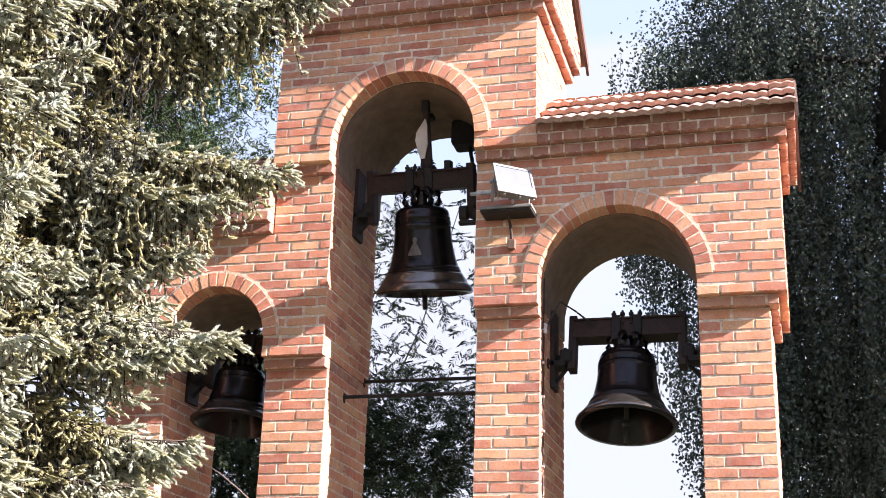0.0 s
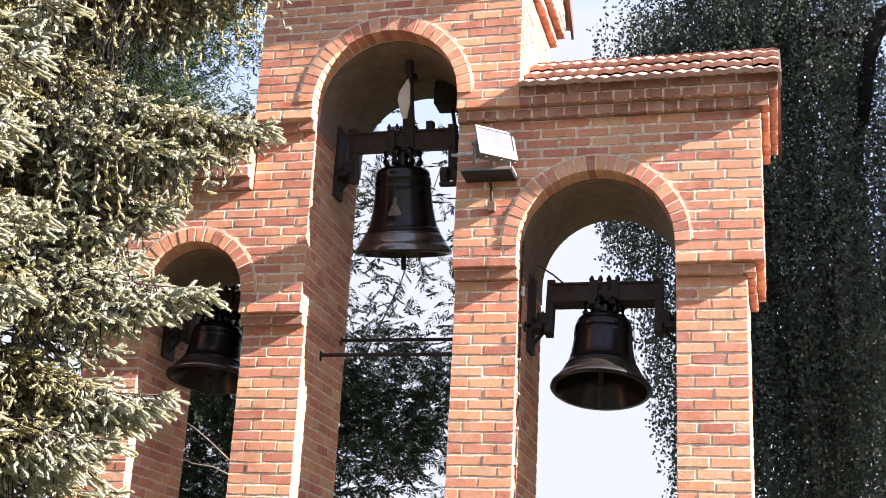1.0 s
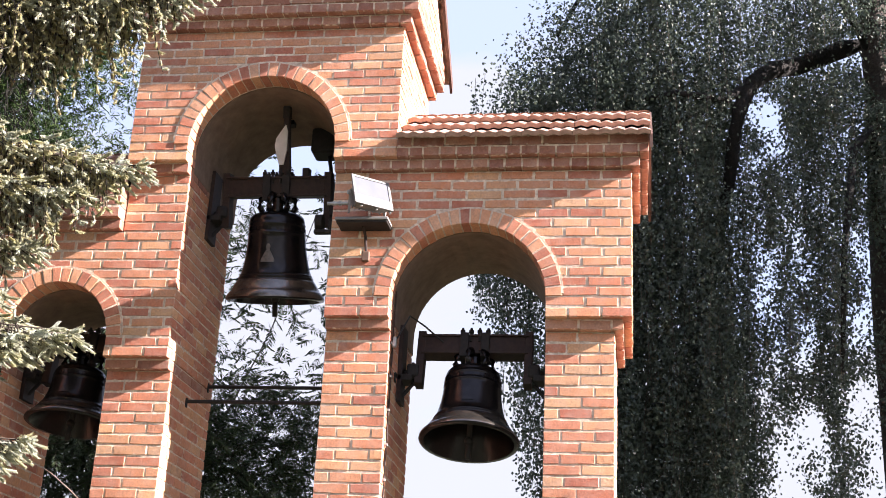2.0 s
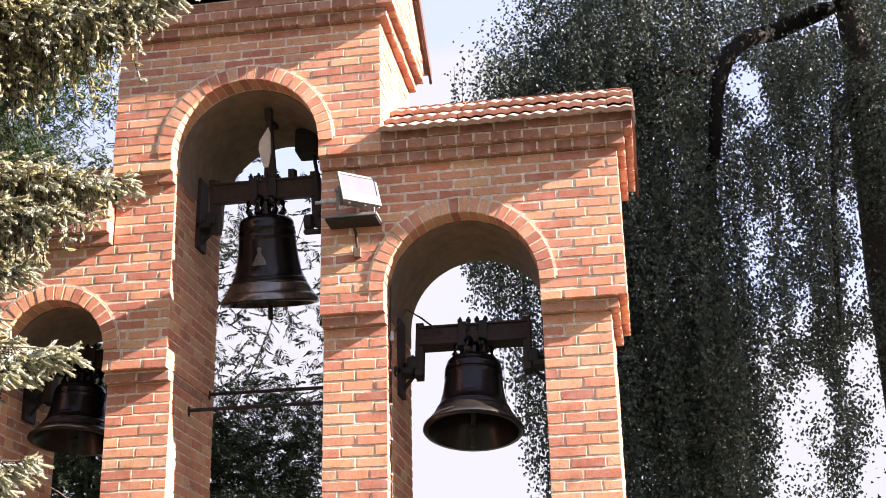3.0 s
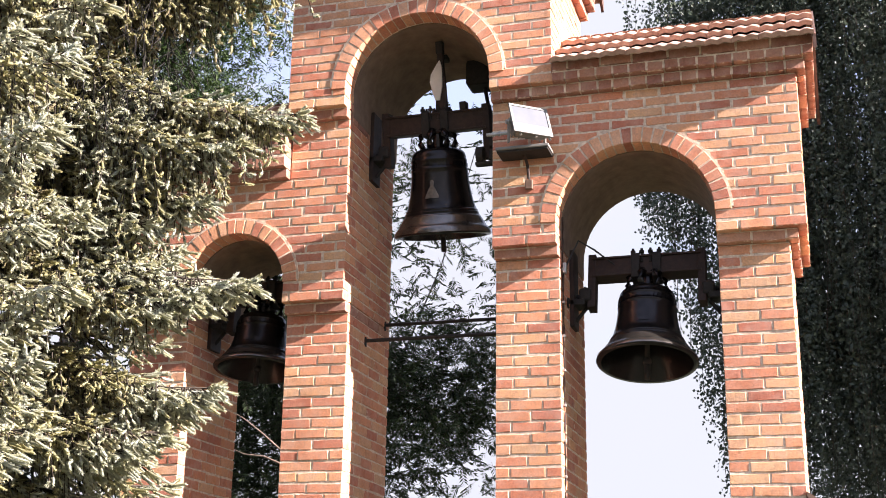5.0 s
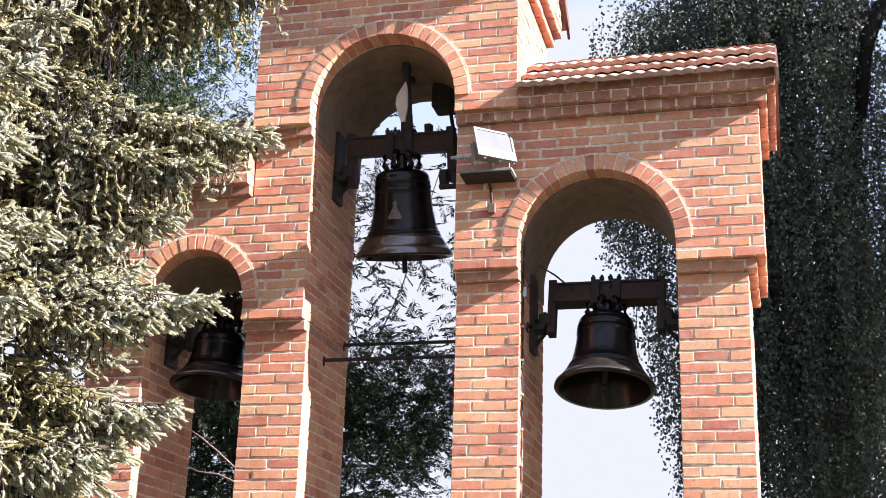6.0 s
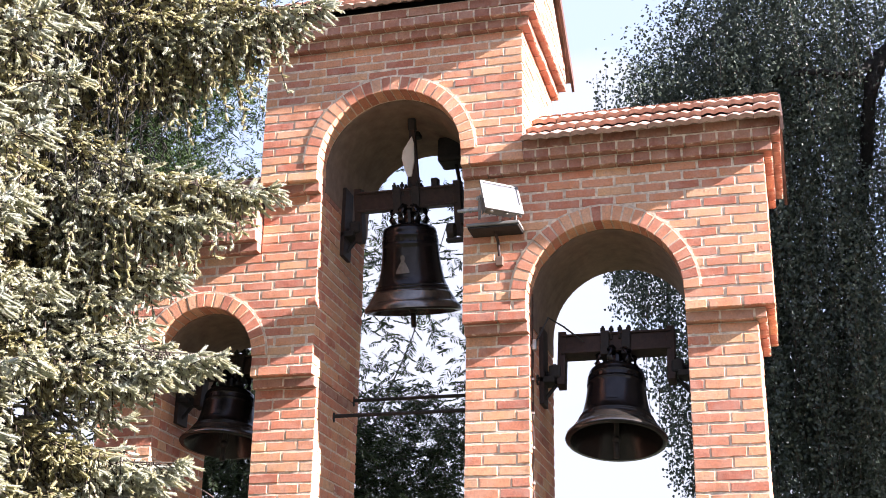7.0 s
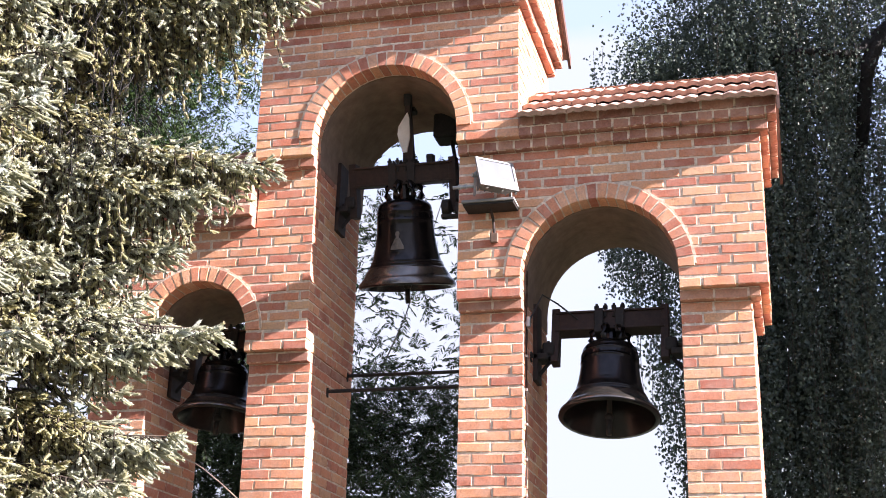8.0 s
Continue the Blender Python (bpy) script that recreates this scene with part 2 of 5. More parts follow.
def shoot_material(name, stops):
    """Needles whose tone runs from shoot to shoot, not from needle to needle."""
    m, n, l, b = material(name, 0.65)
    b.inputs["Specular IOR Level"].default_value = 0.2
    t = world_noise(n, l, 9, 2, 0.5)
    r = ramp(n, stops)
    l.new(t.outputs["Fac"], r.inputs["Fac"])
    g = n.new("ShaderNodeNewGeometry")
    k = ramp(n, [(0.0, (0.82, 0.82, 0.82)), (1.0, (1.12, 1.12, 1.12))])
    l.new(g.outputs["Random Per Island"], k.inputs["Fac"])
    l.new(blend(n, l, "MULTIPLY", 1.0, r.outputs["Color"], k.outputs["Color"]), b.inputs["Base Color"])
    t2 = n.new("ShaderNodeBsdfTranslucent")
    l.new(r.outputs["Color"], t2.inputs["Color"])
    x = n.new("ShaderNodeMixShader")
    x.inputs["Fac"].default_value = 0.54
    l.new(b.outputs["BSDF"], x.inputs[1])
    l.new(t2.outputs["BSDF"], x.inputs[2])
    l.new(x.outputs["Shader"], n["Material Output"].inputs["Surface"])
    return m


NEEDLE_BLUE = shoot_material("spruce_needles_silver", [(0.30, (0.44, 0.415, 0.25)), (0.48, (0.51, 0.51, 0.38)), (0.70, (0.58, 0.605, 0.545))])
NEEDLE_OLD = shoot_material("spruce_needles_olive", [(0.30, (0.31, 0.26, 0.165)), (0.48, (0.43, 0.405, 0.225)), (0.70, (0.50, 0.475, 0.29))])
BIRCH_LEAF = leaf_material("birch_leaves", (0.040, 0.055, 0.043), (0.094, 0.119, 0.086), 0.36, 0.46, 0.42)
ASH_LEAF = leaf_material("ash_leaves", (0.012, 0.021, 0.010), (0.040, 0.058, 0.024), 0.28)
PINE_LEAF = leaf_material("yew_needles", (0.008, 0.018, 0.006), (0.040, 0.070, 0.016), 0.2)


# ---- mesh helpers ----
def part(name, bm, mat, parent=None, label="", smooth=False):
    """Links a bmesh as one mesh object under a thing."""
    me = bpy.data.meshes.new(name)
    bmesh.ops.recalc_face_normals(bm, faces=bm.faces)
    if smooth:
        for f in bm.faces:
            f.smooth = True
    bm.to_mesh(me)
    bm.free()
    me.materials.append(mat)
    ob = new(name, me)
    ob.parent = parent
    if label:
        ob["label"] = label
    return ob


def add_box(bm, x0, x1, y0, y1, z0, z1, bevel=0.0, m=None):
    made = bmesh.ops.create_cube(bm, size=1)["verts"]
    bmesh.ops.transform(bm, matrix=Matrix.Translation(((x0 + x1) / 2, (y0 + y1) / 2, (z0 + z1) / 2)) @ Matrix.Diagonal((x1 - x0, y1 - y0, z1 - z0, 1)), verts=made)
    if bevel:
        edges = list({e for v in made for e in v.link_edges})
        r = bmesh.ops.bevel(bm, geom=edges, offset=bevel, segments=2, affect="EDGES", profile=0.5)
        made = list({v for f in r["faces"] for v in f.verts} | {v for v in made if v.is_valid})
    if m is not None:
        bmesh.ops.transform(bm, matrix=m, verts=made)
    return made


def add_rod(bm, a, b, r0, r1=None, seg=10):
    a, b = Vector(a), Vector(b)
    r1 = r0 if r1 is None else r1
    made = bmesh.ops.create_cone(bm, cap_ends=True, segments=seg, radius1=r0, radius2=r1, depth=(b - a).length)["verts"]
    q = (b - a).to_track_quat("Z", "Y").to_matrix().to_4x4()
    bmesh.ops.transform(bm, matrix=Matrix.Translation((a + b) / 2) @ q, verts=made)
    return made


def add_tube(bm, points, radii, seg=8):
    """A bent tube through the points."""
    rings = []
    pts = [Vector(p) for p in points]
    for i, p in enumerate(pts):
        d = (pts[min(i + 1, len(pts) - 1)] - pts[max(i - 1, 0)]).normalized()
        q = d.to_track_quat("Z", "Y")
        r = radii[i] if isinstance(radii, (list, tuple)) else radii
        rings.append([bm.verts.new(p + q @ Vector((r * math.cos(2 * math.pi * k / seg), r * math.sin(2 * math.pi * k / seg), 0))) for k in range(seg)])
    for a, b in zip(rings, rings[1:]):
        for k in range(seg):
            bm.faces.new((a[k], a[(k + 1) % seg], b[(k + 1) % seg], b[k]))
    bm.faces.new(rings[0][::-1])
    bm.faces.new(rings[-1])


def add_lathe(bm, profile, seg=48, centre=(0, 0, 0)):
    c = Vector(centre)
    rings = [[bm.verts.new(c + Vector((r * math.cos(2 * math.pi * k / seg), r * math.sin(2 * math.pi * k / seg), z))) for k in range(seg)] for r, z in profile]
    for a, b in zip(rings, rings[1:]):
        for k in range(seg):
            bm.faces.new((a[k], a[(k + 1) % seg], b[(k + 1) % seg], b[k]))


def add_prism(bm, outline, y0, y1):
    """An outline in x and z, drawn out from y0 to y1."""
    front = [bm.verts.new((x, y0, z)) for x, z in outline]
    back = [bm.verts.new((x, y1, z)) for x, z in outline]
    bm.faces.new(front)
    bm.faces.new(back[::-1])
    n = len(outline)
    for i in range(n):
        bm.faces.new((front[i], back[i], back[(i + 1) % n], front[(i + 1) % n]))


def arc(cx, cz, r, a0=180.0, a1=0.0, n=28):
    return [(cx + r * math.cos(radians(a0 + (a1 - a0) * i / n)), cz + r * math.sin(radians(a0 + (a1 - a0) * i / n))) for i in range(n + 1)]


def empty(name, label, category, kind="", group="", at=(0, 0, 0)):
    ob = new(name)
    ob.location = at
    ob.empty_display_size = 0.1
    return tagged(ob, label, category, group, kind)


# ---- masonry: levels and lines, metres ----
Y_SHAFT, Y_STEP, Y_WALL, Y_TSTEP, Y_TOWER = 0.13, 0.065, 0.0, -0.065, -0.13
BACK = 1.16
TOWER_BACK = 1.22
X_OUT_L, XL0, XL1 = -5.62, -5.10, -4.20       # outer pier, left opening
XT0, XT1 = -3.665, -2.425                      # middle opening
XR0, XR1 = -1.913, -0.693                      # right opening
X_SHAFT_R, X_WING_R = -0.166, -0.034
X_TOWER_L, X_TOWER_R = -4.175, -1.906
Z_BAND_R, Z_BAND_L = 4.53, 4.19
Z_WING_TOP, Z_TOWER_0, Z_TOWER_1 = 5.752, 5.838, 7.03
Z_LEFT_TOP = 5.25
CR, CT, CL = (-1.303, 4.69, 0.610), (-3.045, 5.97, 0.620), (-4.650, 4.36, 0.450)
RING = 0.125
rng = random.Random(7)


def brick_mesh(name, cx, cz, cy, mat, seed):
    """A unit brick, worn at its front edges: x and z from -0.5 to 0.5, front at y = 0, back at y = 1."""
    r = random.Random(seed)
    j = lambda a: r.uniform(-a, a)
    around = [(-1, -1), (-0.34, -1), (0.33, -1), (1, -1), (1, 1), (0.31, 1), (-0.36, 1), (-1, 1)]
    inner = [(sx * (0.5 - cx) + j(cx * 0.4), j(0.004), sz * (0.5 - cz) + j(cz * 0.6)) for sx, sz in around]
    outer = [(sx * 0.5 + j(cx * 0.5), cy + j(cy * 0.4), sz * 0.5 + j(cz * 0.65)) for sx, sz in around]
    back = [(sx * 0.5, 1, sz * 0.5) for sx, sz in around]
    v = inner + outer + back
    f = [tuple(range(8))]
    for i in range(8):
        k = (i + 1) % 8
        f += [(8 + i, 8 + k, k, i), (16 + i, 16 + k, 8 + k, 8 + i)]
    me = bpy.data.meshes.new(name)
    me.from_pydata(v, [], f)
    me.materials.append(mat)
    me.update()
    return me


LONG = [brick_mesh("brick", 0.016, 0.065, 0.06, BRICK, 10 + i) for i in range(14)]
SHORT = [brick_mesh("brick", 0.034, 0.065, 0.06, BRICK, 40 + i) for i in range(9)]


# bricks of corbels and cornices, with shade in their colour
RED_LONG = [brick_mesh("brick", 0.016, 0.065, 0.06, CORBEL_BRICK_SHADED, 70 + i) for i in range(9)]
RED_SHORT = [brick_mesh("brick", 0.034, 0.065, 0.06, CORBEL_BRICK_SHADED, 90 + i) for i in range(9)]


def set_brick(parent, face, along0, along1, z0, z1, side, depth=0.06, red=False):
    """One brick in a front (side 'f', facing -y) or in a right-hand cheek (side 'r', facing +x)."""
    n = along1 - along0
    ob = new("brick", rng.choice((RED_LONG if red else LONG) if n > 0.17 else (RED_SHORT if red else SHORT)))
    mid, zm = (along0 + along1) / 2, (z0 + z1) / 2 + rng.uniform(-0.0035, 0.0035)
    out = rng.uniform(-0.002, 0.003)
    tilt = rng.uniform(-0.019, 0.019)
    ob.scale = (n, depth, z1 - z0)
    if side == "f":
        ob.location, ob.rotation_euler = (mid, face - out, zm), (0, tilt, rng.uniform(-0.006, 0.006))
    else:
        ob.location, ob.rotation_euler = (face + out, mid, zm), (0, 0, math.pi / 2 + rng.uniform(-0.006, 0.006))
    ob.parent = parent


def lay(parent, side, face, a0, a1, z0, rows, pitch, cut=None, brick=0.25, head=0.013, bed=0.015, phase=0, corner=False, header=False, depth=0.06, low=None, red=False):
    """Courses of bricks from a0 to a1; cut(z) gives stretches that stay free."""
    length = 0.118 if header else brick
    for k in range(rows):
        lo, hi = z0 + k * pitch + (bed / 2 if low is None or k else low), z0 + (k + 1) * pitch - bed / 2
        free = [(a0, a1)]
        for c0, c1 in (cut((lo + hi) / 2) if cut else []):
            free = [s for b0, b1 in free for s in ((b0, min(b1, c0)), (max(b0, c1), b1)) if s[1] - s[0] > 0.03]
        grid = a0 + ((length + head) * (0.5 if (k + phase) % 2 else 0.0)) - (length + head) + rng.uniform(-0.03, 0.03)
        joints = []
        while grid < a1:
            joints.append(grid + rng.uniform(-0.011, 0.011))
            grid += length + head
        for b0, b1 in free:
            inner = [j for j in joints if b0 + 0.055 < j < b1 - 0.055]
            stops = [b0 - head / 2] + inner + [b1 + head / 2]
            for s, e in zip(stops, stops[1:]):
                end = corner and e > a1
                set_brick(parent, face, s + head / 2, e - head / 2, lo, hi, side, max(depth, 0.118) if end else depth, red)


VOUSSOIRS = {}


def ring(parent, circle, count, yface, depth=0.19, proud=0.012, skip=0.0):
    """The ring of an arch, brick by brick, from springing to springing."""
    cx, cz, r = circle
    half = math.pi / count / 2
    gap = 0.0075 / r
    if (count, r) not in VOUSSOIRS:
        VOUSSOIRS[(count, r)] = []
        for s in range(5):
            q = random.Random(s + count)
            j = lambda a: q.uniform(-a, a)
            v = []
            for y, rr0, rr1, g in ((0.0, r + 0.005, r + RING - 0.005, 0.004), (0.007, r - 0.001, r + RING, 0.0), (depth, r - 0.001, r + RING, 0.0)):
                for rad, sg in ((rr0, -1), (rr0, 1), (rr1, 1), (rr1, -1)):
                    a = math.pi / 2 - sg * (half - gap * (0.6 + 0.4 * q.random()) - g)
                    rj = rad + j(0.003)
                    v.append((rj * math.cos(a), y, rj * math.sin(a)))
            f = [(0, 1, 2, 3)]
            for i in range(4):
                k = (i + 1) % 4
                f += [(4 + i, 4 + k, k, i), (8 + i, 8 + k, 4 + k, 4 + i)]
            me = bpy.data.meshes.new("arch_brick")
            me.from_pydata(v, [], f)
            me.materials.append(ARCH_BRICK)
            me.update()
            VOUSSOIRS[(count, r)].append(me)
    for i in range(count):
        ob = new("arch_brick", rng.choice(VOUSSOIRS[(count, r)]))
        a = math.pi / 2 - (i + 0.5) * math.pi / count
        ob.location = (cx, yface - proud + rng.uniform(-0.003, 0.003), cz)
        ob.rotation_euler = (0, a, 0)
        ob.parent = parent
    # mortar between the bricks and smeared along the back of the ring
    bm = bmesh.new()
    outer = arc(cx, cz, r + RING + 0.016, 178, 2)
    inner = arc(cx, cz, r + 0.004, 178, 2)
    add_prism(bm, outer + inner[::-1], yface - proud + 0.006, yface + 0.03)
    part("mortar_fillet", bm, MORTAR, parent)


def arch_cut(circle):
    cx, cz, r = circle
    o = r + RING + 0.012

    def cut(z):
        d = z - cz
        if d < 0:
            return [(cx - r - 0.001, cx + r + 0.001)]
        return [(cx - math.sqrt(o * o - d * d), cx + math.sqrt(o * o - d * d))] if d < o else []
    return cut


def wall(name, outline, y0, y1, label, mat=MORTAR):
    bm = bmesh.new()
    add_prism(bm, outline, y0 + 0.004, y1)
    return tagged(part(name, bm, mat), label, "wall", "", "structure")


def box_wall(name, x0, x1, z0, z1, y0, y1, label, right=True):
    return wall(name, [(x0, z0), (x1 - (0.006 if right else 0), z0), (x1 - (0.006 if right else 0), z1), (x0, z1)], y0, y1, label)


Z_LOW = 2.25      # the piers' courses start here
PITCH_S, PITCH_W = 0.0855, (Z_WING_TOP - Z_BAND_R) / 15
PITCH_T = (Z_TOWER_1 - Z_TOWER_0) / 15

# ---- the ground ----
bm = bmesh.new()
bmesh.ops.create_grid(bm, x_segments=60, y_segments=60, size=900)
tagged(part("ground", bm, GRASS), "dry trodden lawn round the bell tower", "ground", "", "structure")

# ---- piers ----
PIERS = (("pier_outer", X_OUT_L, XL0, Z_BAND_L, 0.10), ("pier_left", XL1, XT0, Z_BAND_L, BACK), ("pier_middle", XT1, XR0, Z_BAND_R, BACK), ("pier_right", XR1, X_SHAFT_R, Z_BAND_R, BACK))
for name, x0, x1, zb, deep in PIERS:
    top = zb - 0.083
    p = box_wall(name, x0, x1, -0.05, top, Y_SHAFT, BACK, "square brick pier of the open bell tower")
    rows = int((top - Z_LOW) / PITCH_S)
    lay(p, "f", Y_SHAFT, x0, x1, top - rows * PITCH_S, rows, PITCH_S, corner=True)
    lay(p, "r", x1, Y_SHAFT + 0.13, BACK, top - rows * PITCH_S, rows, PITCH_S, phase=1)
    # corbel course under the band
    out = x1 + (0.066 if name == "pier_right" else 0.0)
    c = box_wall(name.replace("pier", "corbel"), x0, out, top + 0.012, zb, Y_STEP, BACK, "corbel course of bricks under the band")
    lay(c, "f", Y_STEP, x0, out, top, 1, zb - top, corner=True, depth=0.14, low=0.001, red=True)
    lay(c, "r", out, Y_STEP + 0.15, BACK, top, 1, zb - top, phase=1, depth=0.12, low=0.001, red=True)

# ---- right wing: wall over the right opening ----
o = [(XT1, Z_BAND_R + 0.012), (XR0 - 0.006, Z_BAND_R + 0.012)] + arc(CR[0], CR[1], CR[2] + 0.006) + [(XR1, Z_BAND_R + 0.012), (X_WING_R - 0.006, Z_BAND_R + 0.012), (X_WING_R - 0.006, Z_WING_TOP), (XT1, Z_WING_TOP)]
wing_r = wall("wall_right_wing", o, Y_WALL, BACK, "red brick wall with a round arch for a bell")
lay(wing_r, "f", Y_WALL, XT1, X_WING_R, Z_BAND_R, 15, PITCH_W, arch_cut(CR), corner=True, head=0.02, depth=0.12, low=0.001)
lay(wing_r, "r", X_WING_R, 0.13, BACK, Z_BAND_R, 15, PITCH_W, phase=1, depth=0.12, low=0.001)
lay(wing_r, "r", XR0, 0.13, BACK, Z_BAND_R, 2, PITCH_W, phase=1)
ring(wing_r, CR, 26, Y_WALL)

# ---- left wing ----
o = [(X_OUT_L - 0.15, Z_BAND_L + 0.012), (XL0 - 0.006, Z_BAND_L + 0.012)] + arc(CL[0], CL[1], CL[2] + 0.006) + [(XL1, Z_BAND_L + 0.012), (XT0 - 0.006, Z_BAND_L + 0.012), (XT0 - 0.006, Z_WING_TOP), (X_TOWER_L, Z_WING_TOP), (X_TOWER_L, Z_LEFT_TOP), (X_OUT_L - 0.15, Z_LEFT_TOP)]
wing_l = wall("wall_left_wing", o, Y_WALL, BACK, "red brick wall with a small round arch beside the spruce")
lay(wing_l, "f", Y_WALL, X_OUT_L - 0.15, XT0, Z_BAND_L, 13, (Z_LEFT_TOP - Z_BAND_L) / 13, arch_cut(CL), corner=True, head=0.02, depth=0.12, low=0.001)
lay(wing_l, "f", Y_WALL, X_TOWER_L, XT0, Z_LEFT_TOP, 6, (Z_WING_TOP - Z_LEFT_TOP) / 6, corner=True, head=0.02)
lay(wing_l, "r", XT0, 0.13, BACK, Z_BAND_L, 19, (Z_WING_TOP - Z_BAND_L) / 19, phase=1)
ring(wing_l, CL, 20, Y_WALL)

# ---- middle tower over the wings ----
o = [(X_TOWER_L, Z_TOWER_0 + 0.012), (XT0 - 0.006, Z_TOWER_0 + 0.012)] + arc(CT[0], CT[1], CT[2] + 0.006) + [(XT1, Z_TOWER_0 + 0.012), (X_TOWER_R - 0.006, Z_TOWER_0 + 0.012), (X_TOWER_R - 0.006, Z_TOWER_1), (X_TOWER_L, Z_TOWER_1)]
tower = wall("wall_tower", o, Y_TOWER, TOWER_BACK, "red brick tower wall with a tall round arch")
lay(tower, "f", Y_TOWER, X_TOWER_L, X_TOWER_R, Z_TOWER_0, 15, PITCH_T, arch_cut(CT), corner=True, depth=0.12, low=0.001)
lay(tower, "r", X_TOWER_R, 0.0, TOWER_BACK, Z_TOWER_0, 15, PITCH_T, phase=1)
lay(tower, "r", XT0, 0.0, 0.30, Z_TOWER_0, 2, PITCH_T, phase=1)
ring(tower, CT, 26, Y_TOWER)


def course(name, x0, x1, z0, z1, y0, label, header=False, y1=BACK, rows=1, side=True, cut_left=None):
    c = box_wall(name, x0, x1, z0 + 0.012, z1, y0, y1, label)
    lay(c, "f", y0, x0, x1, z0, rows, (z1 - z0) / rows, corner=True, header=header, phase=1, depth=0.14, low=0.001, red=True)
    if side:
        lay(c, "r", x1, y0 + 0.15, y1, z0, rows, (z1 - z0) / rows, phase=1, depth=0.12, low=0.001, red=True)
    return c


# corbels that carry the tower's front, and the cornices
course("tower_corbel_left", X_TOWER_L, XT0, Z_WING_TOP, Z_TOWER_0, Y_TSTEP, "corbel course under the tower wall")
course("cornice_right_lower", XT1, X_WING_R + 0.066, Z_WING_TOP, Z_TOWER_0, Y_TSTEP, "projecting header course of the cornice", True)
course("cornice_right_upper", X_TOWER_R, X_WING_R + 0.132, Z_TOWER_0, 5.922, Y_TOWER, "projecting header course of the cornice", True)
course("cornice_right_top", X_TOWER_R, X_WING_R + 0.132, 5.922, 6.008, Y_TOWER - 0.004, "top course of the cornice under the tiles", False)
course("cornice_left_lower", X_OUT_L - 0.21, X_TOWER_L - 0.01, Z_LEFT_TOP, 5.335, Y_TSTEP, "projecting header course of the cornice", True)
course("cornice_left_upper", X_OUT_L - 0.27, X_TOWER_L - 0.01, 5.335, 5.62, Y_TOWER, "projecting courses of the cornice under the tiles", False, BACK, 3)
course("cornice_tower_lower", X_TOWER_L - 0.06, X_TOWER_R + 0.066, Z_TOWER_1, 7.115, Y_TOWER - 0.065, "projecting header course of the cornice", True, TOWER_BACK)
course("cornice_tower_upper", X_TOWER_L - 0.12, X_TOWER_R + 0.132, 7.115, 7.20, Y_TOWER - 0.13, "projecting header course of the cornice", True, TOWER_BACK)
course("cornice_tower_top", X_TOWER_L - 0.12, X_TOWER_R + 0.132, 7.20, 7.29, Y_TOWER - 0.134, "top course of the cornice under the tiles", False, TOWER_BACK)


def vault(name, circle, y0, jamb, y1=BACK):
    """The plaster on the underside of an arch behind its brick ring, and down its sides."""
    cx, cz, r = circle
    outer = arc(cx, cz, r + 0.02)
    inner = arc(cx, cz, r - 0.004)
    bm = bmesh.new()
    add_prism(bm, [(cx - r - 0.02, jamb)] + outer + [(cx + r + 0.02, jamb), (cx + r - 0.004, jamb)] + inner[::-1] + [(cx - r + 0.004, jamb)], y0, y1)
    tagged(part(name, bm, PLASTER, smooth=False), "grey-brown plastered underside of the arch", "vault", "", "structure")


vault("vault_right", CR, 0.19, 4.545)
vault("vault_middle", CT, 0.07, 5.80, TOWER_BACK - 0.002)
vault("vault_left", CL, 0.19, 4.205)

# ---- tiled roofs ----
def tile_mesh(width, length):
    """A clay tile with two waves across, thick at its lower edge: x across, y up the slope from 0, z out of the slope."""
    nx, v, f = 12, [], []
    for y, lift in ((0.0, 0.042), (0.004, 0.046), (length, -0.012)):
        for s in (1, 0):
            for i in range(nx + 1):
                u = i / nx
                wave = 0.014 * (0.5 - 0.5 * math.cos(4 * math.pi * u)) ** 0.8
                v.append((width * (u - 0.5) * 0.985, y, wave + lift + (0.036 if s else 0.0)))
    w = nx + 1
    for row in range(2):
        for i in range(nx):
            a, b = row * 2 * w + i, (row + 1) * 2 * w + i
            f.append((a, a + 1, b + 1, b))
            f.append((a + w, b + w, b + w + 1, a + w + 1))
    for i in range(nx):
        f.append((i + w, i + w + 1, i + 1, i))
    for i in (0, nx):
        for row in range(2):
            a, b = row * 2 * w + i, (row + 1) * 2 * w + i
            f.append((a, b, b + w, a + w))
    me = bpy.data.meshes.new("tile")
    me.from_pydata(v, [], f)
    me.materials.append(TILE)
    me.update()
    return me


def gable(name, x0, x1, y_eave, z_eave, y_ridge, z_ridge, label):
    """The brick infill under the slopes of a roof, with its courses on the right-hand end."""
    slope = (z_ridge - z_eave) / (y_ridge - y_eave)
    bm = bmesh.new()
    tri = [(y_eave, z_eave), (2 * y_ridge - y_eave, z_eave), (y_ridge, z_ridge)]
    a = [bm.verts.new((x0, y, z)) for y, z in tri]
    b = [bm.verts.new((x1 - 0.006, y, z)) for y, z in tri]
    bm.faces.new(a)
    bm.faces.new(b[::-1])
    for i in range(3):
        bm.faces.new((a[i], b[i], b[(i + 1) % 3], a[(i + 1) % 3]))
    g = tagged(part(name, bm, MORTAR), label, "gable", "", "structure")
    z = z_eave
    while z + 0.08 < z_ridge - 0.03:
        inset = (z + 0.08 - z_eave) / slope
        lay(g, "r", x1, y_eave + inset, 2 * y_ridge - y_eave - inset, z, 1, 0.08, phase=int(z * 100) % 2)
        z += 0.08


